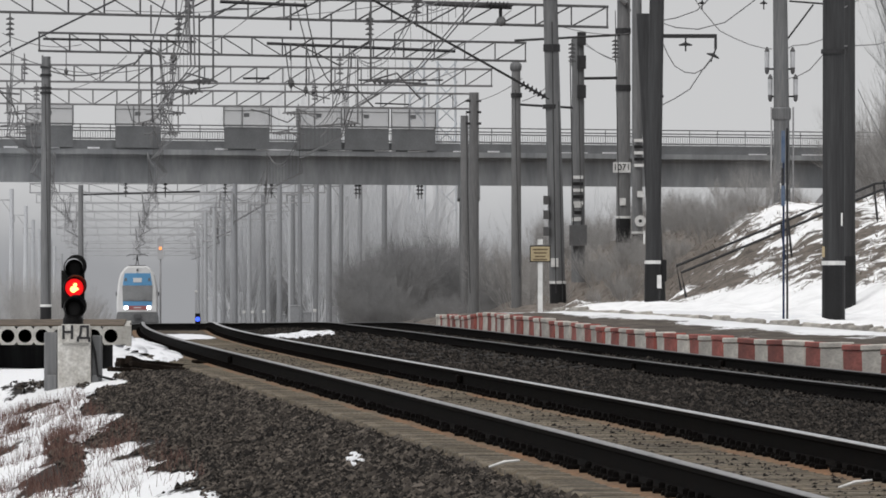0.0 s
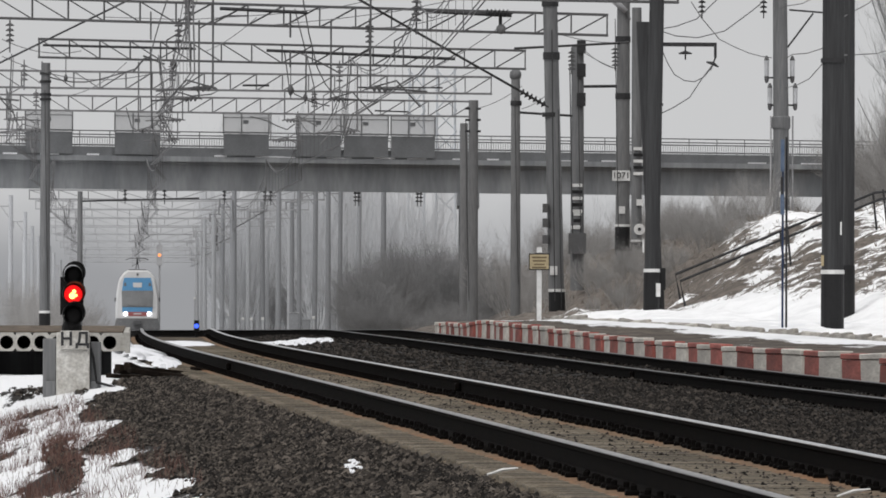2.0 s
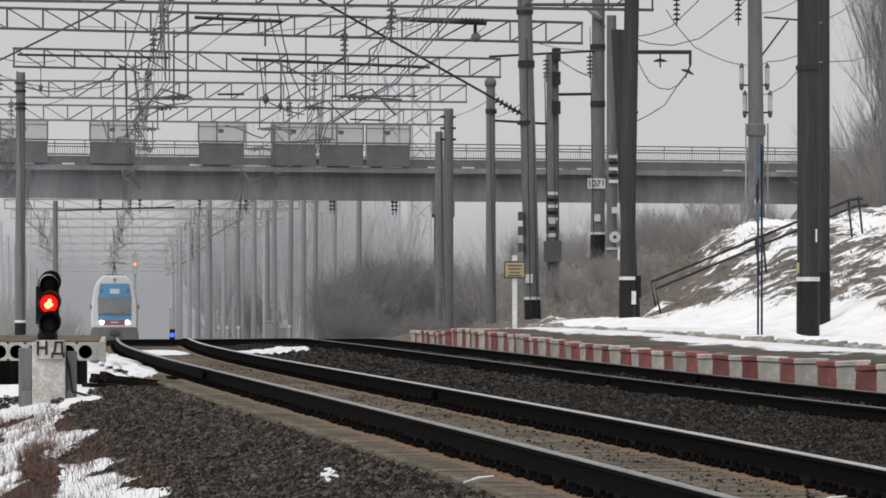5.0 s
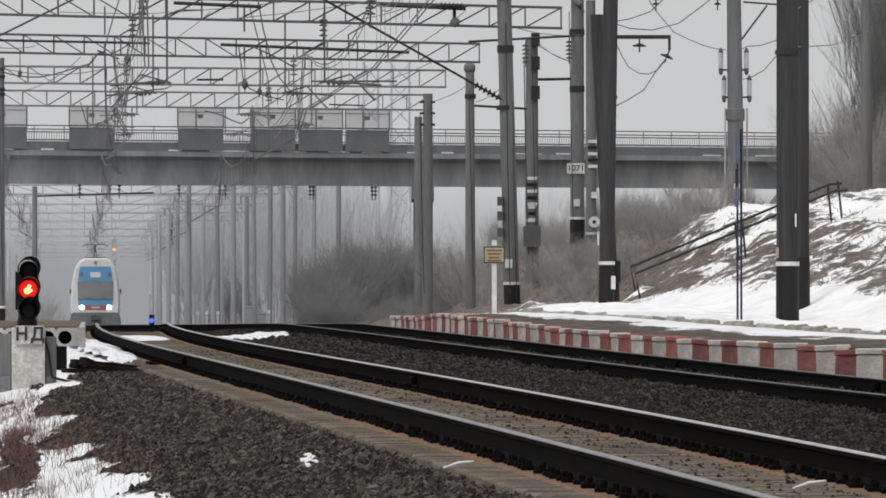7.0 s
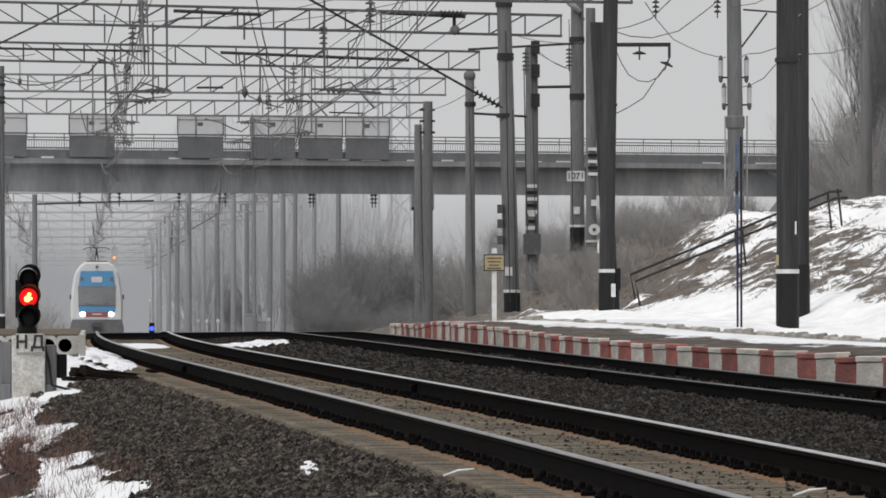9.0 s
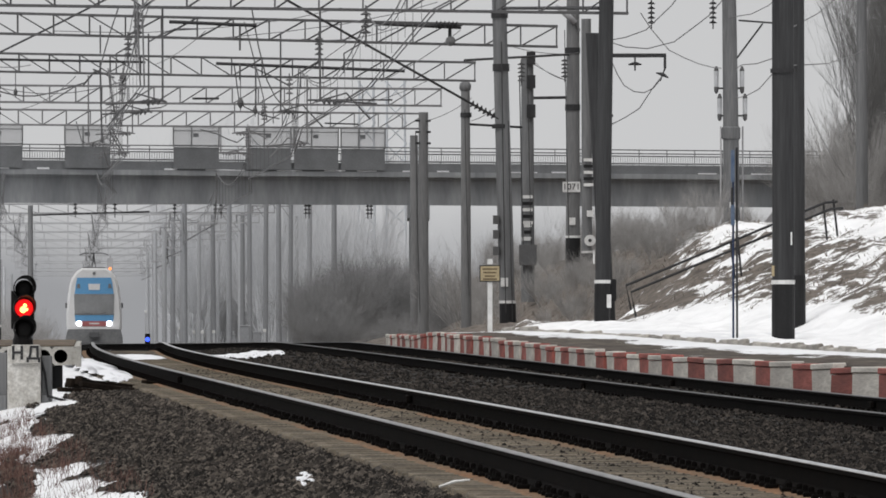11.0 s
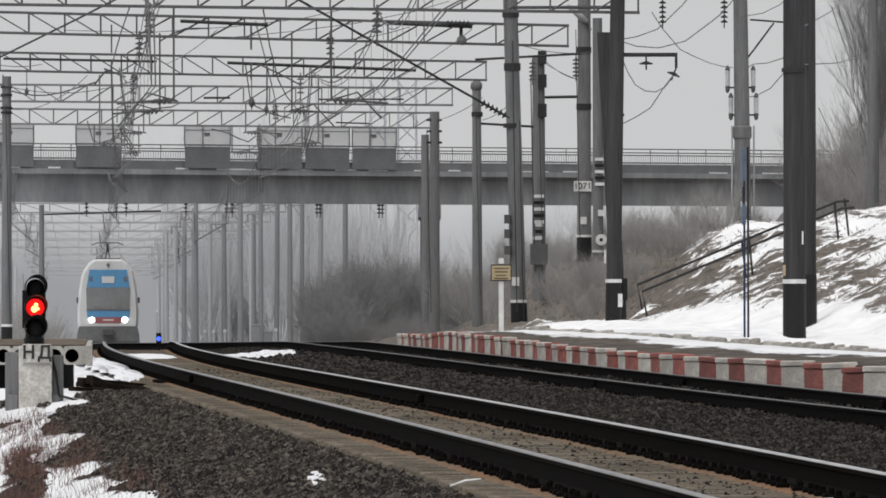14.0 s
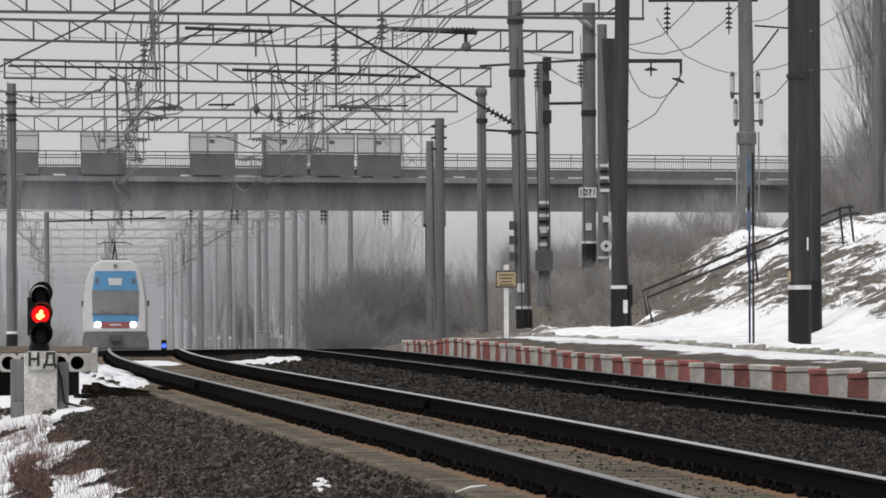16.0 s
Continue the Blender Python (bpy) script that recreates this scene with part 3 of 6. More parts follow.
# ---------------------------------------------------------------- road bridge
def bridge():
    """Concrete girder road bridge over the tracks, its railings, screens and piers."""
    b = thing("road_bridge", "grey concrete girder road bridge with railings and mesh screens", "bridge", kind="structure")
    left, right = bearing(-2400, 269, 561), bearing(800, 245, 628)
    ax = (right - left).normalized()
    length = (right - left).length
    m = Matrix.Translation(left) @ Matrix(((ax.x, 0, 0, 0), (ax.y, 1, 0, 0), (ax.z, 0, 1, 0), (0, 0, 0, 1)))

    def station(c):
        """How far along the bridge the bearing c meets it."""
        return (c * left.y / 20000 - left.x) / (ax.x - c * ax.y / 20000)


    def slab(name, u0, u1, v0, v1, z0, z1, mm, label="", parent=b):
        bm = bmesh.new()
        box(bm, u0, u1, v0, v1, z0, z1, m)
        return part(name, bm, mm, parent, label)

    k = 0
    u = 0.0
    while u < length - 1:
        e = min(u + 17.6, length)
        for v in (0.35, 4.2, 8.2, 12.2, 15.4):
            slab("girder", u + 0.008, e - 0.008, v, v + 0.7, 0.0145 * (v - 0.35), 1.35, BRIDGE, "stained concrete girder" if v < 1 else "")
        u = e
    slab("deck", 0, length, 0.1, 16.4, 1.352, 1.62, BRIDGE)
    slab("deck_edge", 0, length, -0.35, 0.098, 1.5, 1.78, BRIDGE, "weathered deck edge")
    slab("parapet_kerb", 0, length, -0.2, 0.25, 1.784, 2.25, BRIDGEDARK)
    slab("deck_edge", 0, length, 16.404, 16.8, 1.5, 1.78, BRIDGE)
    u = 0.6
    while u < length - 1:
        if random.random() < 0.85:
            slab("snow_patch", u, u + random.uniform(0.6, 2.0), -0.36, -0.24, 1.785, 1.785 + random.uniform(0.03, 0.09), SNOW)
        u += random.uniform(1.6, 3.2)
    # railing on the near edge and the far edge
    for v, z in ((-0.05, 2.25), (16.6, 1.78)):
        for h in (0.84, 0.64, 0.5, 0.08):
            bm = bmesh.new()
            tube(bm, [m @ Vector((0, v, z + h)), m @ Vector((length, v, z + h))], 0.035)
            part("railing_bar", bm, IRONGREY, b)
        posts = bmesh.new()
        u = 0.0
        while u < length:
            big = round(u / 0.16) % 12 == 0
            w = 0.03 if big else 0.016
            box(posts, u - w, u + w, v - w, v + w, z, z + (0.84 if big else 0.5), m)
            u += 0.16
        tagged(part("railing_balusters", posts, IRONGREY, b), kind="stuff")
    # protective screens above the electrified tracks
    for c, w in ((-696, 2.42), (-539, 2.36), (-347, 2.4), (-219, 2.36), (-135, 2.36), (-52, 2.36)):
        s = new("screen")
        s.parent = b
        tagged(s, "mesh protection screen over a solid lower panel")
        u = station(c)
        w = w / ax.x
        bm = bmesh.new()
        box(bm, u - w / 2, u + w / 2, -0.45, -0.40, 1.85, 3.0, m)
        part("panel", bm, BRIDGEDARK, s)
        for e in (-w / 2, w / 2, -w * 0.1):
            bm = bmesh.new()
            box(bm, u + e - 0.045, u + e + 0.045, -0.54, -0.46, 3.0, 4.15, m)
            part("screen_post", bm, IRONGREY, s)
        for z in (3.08, 3.85, 4.06):
            bm = bmesh.new()
            box(bm, u - w / 2, u + w / 2, -0.53, -0.47, z, z + (0.08 if z > 4 else 0.05), m)
            part("screen_rail", bm, IRONGREY, s)
        bm = bmesh.new()
        box(bm, u - w / 2 + 0.05, u + w / 2 - 0.05, -0.42, -0.405, 3.004, 4.06, m)
        part("mesh_panel", bm, MESHGREY, s)
        bm = bmesh.new()
        box(bm, u - 0.2, u + 0.15, -0.435, -0.425, 3.55, 3.75, m)
        part("warning_plate", bm, BRIDGEDARK, s)
    # insulators under the girders
    for c in (-562, -509, -492, -386, -314, -304, -154, -148, -44, -38):
        q = m @ Vector((station(c), 0.6, 0))
        bm = bmesh.new()
        for i in range(3):
            lathe(bm, [(0.03, -i * 0.2), (0.13, -i * 0.2 - 0.08), (0.03, -i * 0.2 - 0.12)], q, 8)
        tube(bm, [q + Vector((0, 0, 0.01)), q - Vector((0, 0, 0.75))], 0.03, 5)
        part("insulator", bm, STEELDARK, b)
    # piers
    for c in (46,):
        for v in (2.0, 14.0):
            bm = bmesh.new()
            p = m @ Vector((station(c), v, 0))
            lathe(bm, [(0.52, -9.3), (0.5, -0.7)], p, 14)
            part("pier", bm, BRIDGE, b)
        bm = bmesh.new()
        u = station(c)
        box(bm, u - 0.75, u + 0.75, 0.2, 16, -0.7, -0.004, m)
        part("crosshead", bm, BRIDGE, b)
    # abutment on the right
    bm = bmesh.new()
    box(bm, length + 0.01, length + 30, -0.3, 16.7, -8, 2.0, m)
    part("abutment", bm, BRIDGE, b)
    bm = bmesh.new()
    vs = [m @ Vector(p) for p in ((length - 7.6, -0.6, -4.2), (length - 6.8, -0.6, -1.9), (length - 3.0, -0.6, 1.74), (length + 4, -0.6, 1.74), (length + 4, -0.6, -4.2))]
    a = [bm.verts.new(p) for p in vs] + [bm.verts.new(p + Vector((0, 0.22, 0))) for p in vs]
    for f in [(0, 1, 2, 3, 4), (9, 8, 7, 6, 5)] + [(i, i + 5, (i + 1) % 5 + 5, (i + 1) % 5) for i in range(5)]:
        bm.faces.new([a[i] for i in f])
    part("abutment_slope", bm, POLEPALE, b)


IRONGREY = mat("painted_railing", (0.17, 0.174, 0.178), 0.6, 0.1, 30, 2, 0.0)
MESHGREY = mat("pale_plastic_mesh", (0.42, 0.425, 0.435), 0.7, 0.1, 30, 2, 0.0)
MESHGREY.node_tree.nodes["Principled BSDF"].inputs["Alpha"].default_value = 0.3
bridge()


# ---------------------------------------------------------------- poles
def pole(foot, top_z, r0, r1, material, lean=0.0, tar=0.0, band=True, sides=18, label="", group="catenary poles", name="catenary_pole"):
    """Round tapered concrete pole with an optional tarred foot and white ring."""
    p = thing(name, label or "tapered grey concrete catenary pole", "pole", group, at=foot)
    h = top_z - foot.z
    bm = bmesh.new()
    lathe(bm, [(r0, -0.6), (r0 + (r1 - r0) * 0.3, h * 0.3), (r0 + (r1 - r0) * 0.7, h * 0.7), (r1, h)], (0, 0, 0), sides)
    for v in bm.verts:
        v.co.x += lean * max(0, v.co.z)
    part("shaft", bm, material, p, smooth=False)
    if tar:
        bm = bmesh.new()
        lathe(bm, [(r0 + 0.012, -0.3), (r0 + 0.010, tar * 0.6), (r0 + 0.008, tar)], (0, 0, 0), sides)
        for v in bm.verts:
            v.co.x += lean * max(0, v.co.z)
        part("tarred_foot", bm, TAR, p, "black bitumen coating")
        if band:
            bm = bmesh.new()
            lathe(bm, [(r0 + 0.016, tar + 0.002), (r0 + 0.016, tar + 0.08)], (lean * tar, 0, 0), sides)
            part("white_ring", bm, WHITE, p)
    return p


def plate(parent, name, x, z, w, h, y, material, thick=0.02):
    """A small plate facing the track, at the height z of its pole."""
    bm = bmesh.new()
    box(bm, x - w / 2, x + w / 2, y - thick, y, z - h / 2, z + h / 2)
    part(name, bm, material, parent)


def collar(parent, x, z, r, h=0.12):
    bm = bmesh.new()
    lathe(bm, [(r + 0.03, z - h / 2), (r + 0.03, z + h / 2)], (x, 0, 0), 14)
    part("collar", bm, IRON, parent)


def insulator(parent, at, n=4, r=0.11, step=0.13, material=None, axis=None):
    """A string of n discs hanging from at."""
    bm = bmesh.new()
    tube(bm, [(0, 0, 0.12), (0, 0, -n * step - 0.1)], 0.02, 5)
    for i in range(n):
        lathe(bm, [(0.03, -i * step), (r, -i * step - 0.05), (r * 0.9, -i * step - 0.075), (0.03, -i * step - 0.08)], (0, 0, 0), 8)
    if axis is not None:
        bmesh.ops.transform(bm, matrix=Vector((0, 0, -1)).rotation_difference(Vector(axis).normalized()).to_matrix().to_4x4(), verts=list(bm.verts))
    bmesh.ops.translate(bm, vec=Vector(at), verts=list(bm.verts))
    return part("insulator", bm, material or IRON, parent)


def stripes(parent, x, z, w, n, y):
    for i in range(n):
        plate(parent, "stripe", x, z - i * 0.22, w, 0.11, y, WHITE if i % 2 == 0 else TAR)


ARRESTER = mat("glassy_porcelain", (0.5, 0.51, 0.53), 0.3, 0.12, 12, 3, 0.1)


def poles():
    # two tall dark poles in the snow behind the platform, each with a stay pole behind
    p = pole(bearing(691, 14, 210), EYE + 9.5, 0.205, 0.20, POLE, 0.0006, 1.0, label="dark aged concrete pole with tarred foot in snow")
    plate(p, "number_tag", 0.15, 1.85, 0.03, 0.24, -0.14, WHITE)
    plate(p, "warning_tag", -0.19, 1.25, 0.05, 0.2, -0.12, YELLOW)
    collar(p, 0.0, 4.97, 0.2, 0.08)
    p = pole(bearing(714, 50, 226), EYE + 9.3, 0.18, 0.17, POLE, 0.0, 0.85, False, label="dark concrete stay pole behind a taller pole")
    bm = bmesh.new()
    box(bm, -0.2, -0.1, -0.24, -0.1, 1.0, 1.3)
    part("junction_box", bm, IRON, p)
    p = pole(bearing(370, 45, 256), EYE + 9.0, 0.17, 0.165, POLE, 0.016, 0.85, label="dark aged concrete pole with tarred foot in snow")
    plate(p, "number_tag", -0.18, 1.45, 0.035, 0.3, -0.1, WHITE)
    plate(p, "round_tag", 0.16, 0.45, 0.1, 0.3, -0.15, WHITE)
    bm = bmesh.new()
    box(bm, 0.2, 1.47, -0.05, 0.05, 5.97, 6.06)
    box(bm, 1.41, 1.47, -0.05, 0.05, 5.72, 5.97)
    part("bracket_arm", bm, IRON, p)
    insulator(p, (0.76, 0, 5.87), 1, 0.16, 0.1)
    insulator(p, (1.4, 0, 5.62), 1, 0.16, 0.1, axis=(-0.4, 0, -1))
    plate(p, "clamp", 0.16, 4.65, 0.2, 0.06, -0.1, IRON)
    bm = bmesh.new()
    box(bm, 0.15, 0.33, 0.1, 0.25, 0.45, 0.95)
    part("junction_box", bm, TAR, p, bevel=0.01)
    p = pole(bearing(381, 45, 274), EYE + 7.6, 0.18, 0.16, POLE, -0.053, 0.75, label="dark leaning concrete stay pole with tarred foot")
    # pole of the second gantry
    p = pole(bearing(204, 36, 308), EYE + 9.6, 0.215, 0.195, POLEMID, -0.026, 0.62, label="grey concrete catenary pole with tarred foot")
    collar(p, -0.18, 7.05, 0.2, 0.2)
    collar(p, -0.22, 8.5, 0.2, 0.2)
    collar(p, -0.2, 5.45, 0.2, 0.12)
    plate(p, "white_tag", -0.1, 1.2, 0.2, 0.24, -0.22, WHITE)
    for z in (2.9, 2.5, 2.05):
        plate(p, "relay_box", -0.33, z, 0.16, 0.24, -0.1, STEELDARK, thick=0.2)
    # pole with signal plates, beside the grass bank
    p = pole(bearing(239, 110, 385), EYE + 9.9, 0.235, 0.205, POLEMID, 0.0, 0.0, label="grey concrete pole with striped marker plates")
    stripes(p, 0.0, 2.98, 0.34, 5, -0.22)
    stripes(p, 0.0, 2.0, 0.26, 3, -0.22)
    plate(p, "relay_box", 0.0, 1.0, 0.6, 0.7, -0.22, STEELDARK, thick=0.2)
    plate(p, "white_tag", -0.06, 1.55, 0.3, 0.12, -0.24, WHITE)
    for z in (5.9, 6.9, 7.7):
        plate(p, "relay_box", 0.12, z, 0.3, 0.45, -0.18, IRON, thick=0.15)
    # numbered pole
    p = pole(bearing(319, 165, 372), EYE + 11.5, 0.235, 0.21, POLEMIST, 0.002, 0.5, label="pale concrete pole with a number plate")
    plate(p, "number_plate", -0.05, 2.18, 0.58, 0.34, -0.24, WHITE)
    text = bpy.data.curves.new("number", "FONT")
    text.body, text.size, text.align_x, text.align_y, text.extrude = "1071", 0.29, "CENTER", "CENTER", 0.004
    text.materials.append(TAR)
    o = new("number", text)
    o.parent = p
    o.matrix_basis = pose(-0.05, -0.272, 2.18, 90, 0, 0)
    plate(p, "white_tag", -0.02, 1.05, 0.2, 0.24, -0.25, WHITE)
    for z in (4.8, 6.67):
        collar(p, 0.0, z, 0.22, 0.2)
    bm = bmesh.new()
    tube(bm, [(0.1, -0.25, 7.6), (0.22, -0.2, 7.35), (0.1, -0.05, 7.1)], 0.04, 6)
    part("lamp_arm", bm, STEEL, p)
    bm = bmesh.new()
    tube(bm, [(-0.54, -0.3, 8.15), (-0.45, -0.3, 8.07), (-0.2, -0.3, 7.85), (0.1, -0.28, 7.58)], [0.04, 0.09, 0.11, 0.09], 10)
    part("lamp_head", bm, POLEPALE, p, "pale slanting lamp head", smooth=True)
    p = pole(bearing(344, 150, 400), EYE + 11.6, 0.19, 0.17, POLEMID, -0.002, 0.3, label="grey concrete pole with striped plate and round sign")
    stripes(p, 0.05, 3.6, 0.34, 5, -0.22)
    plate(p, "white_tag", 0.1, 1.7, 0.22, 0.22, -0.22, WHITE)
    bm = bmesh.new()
    lathe(bm, [(0.2, 0), (0.2, 0.03)], (0.1, -0.2, 0.75), 16, Matrix.Rotation(radians(90), 4, "X"))
    part("round_sign", bm, WHITE, p)
    bm = bmesh.new()
    lathe(bm, [(0.065, 0.031), (0.065, 0.035)], (0.1, -0.2, 0.75), 16, Matrix.Rotation(radians(90), 4, "X"))
    part("round_sign_mark", bm, IRON, p)
    # pole with surge arresters on the bank
    p = pole(bearing(601, 195, 330), EYE + 11.0, 0.245, 0.2, POLEMID, -0.011, 0.0, label="grey concrete pole carrying pale surge arresters")
    for z, s, off in ((4.42, 0.345, -0.06), (3.62, 0.34, 0.03)):
        bm = bmesh.new()
        box(bm, off - s - 0.06, off + s + 0.06, -0.05, 0.05, z - 0.13, z - 0.08)
        part("cross_arm", bm, IRON, p)
        for e in (-1, 1):
            bm = bmesh.new()
            lathe(bm, [(0.05, z - 0.14), (0.066, z - 0.05), (0.07, z + 0.4), (0.05, z + 0.46)], (e * (s + 0.03) - 0.02 + off, 0, 0), 10)
            part("arrester", bm, ARRESTER, p, "pale glassy surge arrester")
            bm = bmesh.new()
            lathe(bm, [(0.075, z + 0.4), (0.06, z + 0.46), (0.025, z + 0.54)], (e * (s + 0.03) - 0.02 + off, 0, 0), 10)
            part("arrester_cap", bm, STEELDARK, p)
            bm = bmesh.new()
            lathe(bm, [(0.025, z - 0.26), (0.06, z - 0.2), (0.07, z - 0.06)], (e * (s + 0.03) - 0.02 + off, 0, 0), 10)
            part("arrester_foot", bm, STEELDARK, p)
    for e in (-0.33, 0.31):
        bm = bmesh.new()
        tube(bm, [(e, -0.05, 3.2), (e, -0.05, 0.2)], 0.025, 6)
        part("conduit", bm, POLEPALE, p)
    bm = bmesh.new()
    lathe(bm, [(0.23, 2.8), (0.275, 2.86), (0.275, 3.16), (0.23, 3.2)], (-0.03, 0, 0), 16)
    part("collar", bm, POLEMID, p, "concrete sleeve round the pole")
    plate(p, "white_tag", 0.0, 0.9, 0.17, 0.16, -0.26, WHITE)
    bm = bmesh.new()
    tube(bm, [(0.2, 0, 6.3), (1.5, 0, 6.2)], 0.03, 6)
    tube(bm, [(0.15, 0, 5.2), (0.9, 0, 6.2)], 0.03, 6)
    part("bracket_arm", bm, IRON, p)
    bm = bmesh.new()
    box(bm, -2.9, 0.3, -0.06, 0.06, 7.0, 7.12)
    part("cross_arm", bm, IRON, p)
    for x in (-2.35, -0.55):
        insulator(p, (x, 0, 6.85), 5, 0.11, 0.14, IRON)
    # further poles of the same row and the pole on the left
    p = pole(bearing(130, 60, 360), EYE + 8.3, 0.165, 0.14, POLEMIST, -0.002, label="grey concrete pole with a round lamp on top")
    bm = bmesh.new()
    bmesh.ops.create_icosphere(bm, subdivisions=2, radius=0.2)
    bmesh.ops.translate(bm, vec=(-0.02, 0, 6.95 + 0.25), verts=list(bm.verts))
    part("globe", bm, POLEMID, p, smooth=True)
    collar(p, 0.0, 6.3, 0.15, 0.15)
    p = pole(bearing(54, 20, 400), EYE + 8.3, 0.19, 0.17, POLEMIST, 0.002)
    for z in (7.6, 7.2, 6.8):
        plate(p, "clamp", 0, z, 0.55, 0.08, -0.1, IRON)
    p = pole(bearing(38, 20, 433), EYE + 8.1, 0.16, 0.15, POLEMIST, 0.0)
    p = pole(bearing(-703, 24, 351), EYE + 8.4, 0.165, 0.14, POLEMID, 0.001, 0.2, label="grey concrete gantry pole with iron collars")
    for z in (7.4, 7.65, 7.0, 6.85):
        collar(p, 0.0, z, 0.15, 0.08)
    p = pole(bearing(-641, 15, 545), EYE + 6.85, 0.14, 0.12, POLEMID, 0.0)
    p = pole(bearing(831, 230, 345), EYE + 11.5, 0.19, 0.15, POLEMID, 0.0, label="grey concrete pole among bare trees")


poles()


def pole_cables():
    """Thin down-leads and strapped cables on the nearer poles."""
    for a, b0, b1, y, r in ((200, 60, 540, 307.6, 0.016), (212, 40, 400, 307.6, 0.012), (232, 130, 480, 384.6, 0.02), (246, 150, 500, 384.6, 0.014), (312, 180, 560, 371.6, 0.014), (135, 90, 420, 359.7, 0.012),
                            (-697, 40, 430, 350.7, 0.012), (48, 60, 380, 399.7, 0.014)):
        line("down_lead", [bearing(a, b0, y), bearing(a - 4, (b0 + b1) / 2, y), bearing(a - 7, b1, y)], r, IRON, "thin dark cable running down a pole", "cable", "pole cables")


def far_poles():
    """Rows of pale poles along the straight line, beyond the bridge, with relay cabinets at their feet."""
    # haze painted by material: the farther rows take the paler concrete
    for mm, pole_label, rows in ((FARPOLE, "pale grey concrete catenary pole", ((5.2, 660, 780, 40, 8.6), (10.6, 655, 800, 44, 9.4), (13.6, 646, 820, 56, 10.2), (7.8, 660, 790, 80, 8.8))),
                           (HAZEPOLE, "concrete catenary pole paled with haze", ((5.2, 795, 1000, 46, 8.8), (10.6, 800, 1150, 55, 9.2), (15.2, 830, 1200, 80, 9.6), (7.8, 810, 1000, 110, 9.0), (-8.4, 720, 1400, 110, 8.8)))):
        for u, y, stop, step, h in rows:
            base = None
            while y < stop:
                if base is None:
                    base = pole(Vector((rail_x(y) + u, y, EYE - 0.5)), EYE + h, 0.17, 0.14, mm, 0, 0.0, sides=10, label=pole_label, group="far catenary poles")
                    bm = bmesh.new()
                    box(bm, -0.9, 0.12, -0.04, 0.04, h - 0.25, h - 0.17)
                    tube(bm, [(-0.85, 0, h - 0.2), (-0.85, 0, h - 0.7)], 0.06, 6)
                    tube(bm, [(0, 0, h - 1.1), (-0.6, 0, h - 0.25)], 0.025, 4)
                    part("bracket", bm, STEELPALE if mm is FARPOLE else HAZESTEEL, base)
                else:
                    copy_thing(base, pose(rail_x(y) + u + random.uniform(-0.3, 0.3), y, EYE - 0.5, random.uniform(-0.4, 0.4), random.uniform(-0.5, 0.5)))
                y += step * random.uniform(0.85, 1.15)
    first = None
    for a, y, w, h in ((-196, 660, 0.6, 1.1), (-168, 655, 0.7, 1.5), (-104, 650, 0.8, 1.0), (-60, 650, 0.7, 0.9), (-240, 700, 0.5, 0.8), (-262, 700, 0.6, 1.2), (-285, 760, 0.5, 0.7)):
        q = bearing(a, 0, y)
        c = thing("relay_cabinet", "pale grey relay cabinet beside the tracks", "cabinet", "relay cabinets", at=(q.x, y, EYE + 0.1))
        bm = bmesh.new()
        box(bm, -w / 2, w / 2, -0.3, 0.3, -0.6, h)
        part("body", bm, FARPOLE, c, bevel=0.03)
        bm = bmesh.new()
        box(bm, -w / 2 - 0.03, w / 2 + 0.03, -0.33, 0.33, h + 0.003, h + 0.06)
        part("roof", bm, HAZEPOLE, c, "paler lid")


far_poles()


def marker_posts():
    """Small white-topped posts in a row beside the far tracks."""
    base = None
    for a, b, y in ((-437, 65, 930), (-417, 52, 890), (-404, 44, 860), (-390, 39, 830), (-377, 36, 800), (-367, 34, 775), (-352, 29, 750), (-337, 29, 735), (-317, 30, 720), (-292, 22, 690), (-227, 32, 665)):
        q = bearing(a, b, y)
        if base is None:
            base = thing("marker_post", "low grey marker post with a white top", "post", "marker posts", at=(q.x, y, q.z))
            bm = bmesh.new()
            box(bm, -0.07, 0.07, -0.07, 0.07, -2.4, -0.2)
            part("post", bm, HAZEPOLE, base)
            bm = bmesh.new()
            box(bm, -0.1, 0.1, -0.1, 0.1, -0.196, 0.0)
            part("cap", bm, WHITE, base, "white painted top", bevel=0.02)
        else:
            copy_thing(base, pose(q.x, y, q.z))


marker_posts()


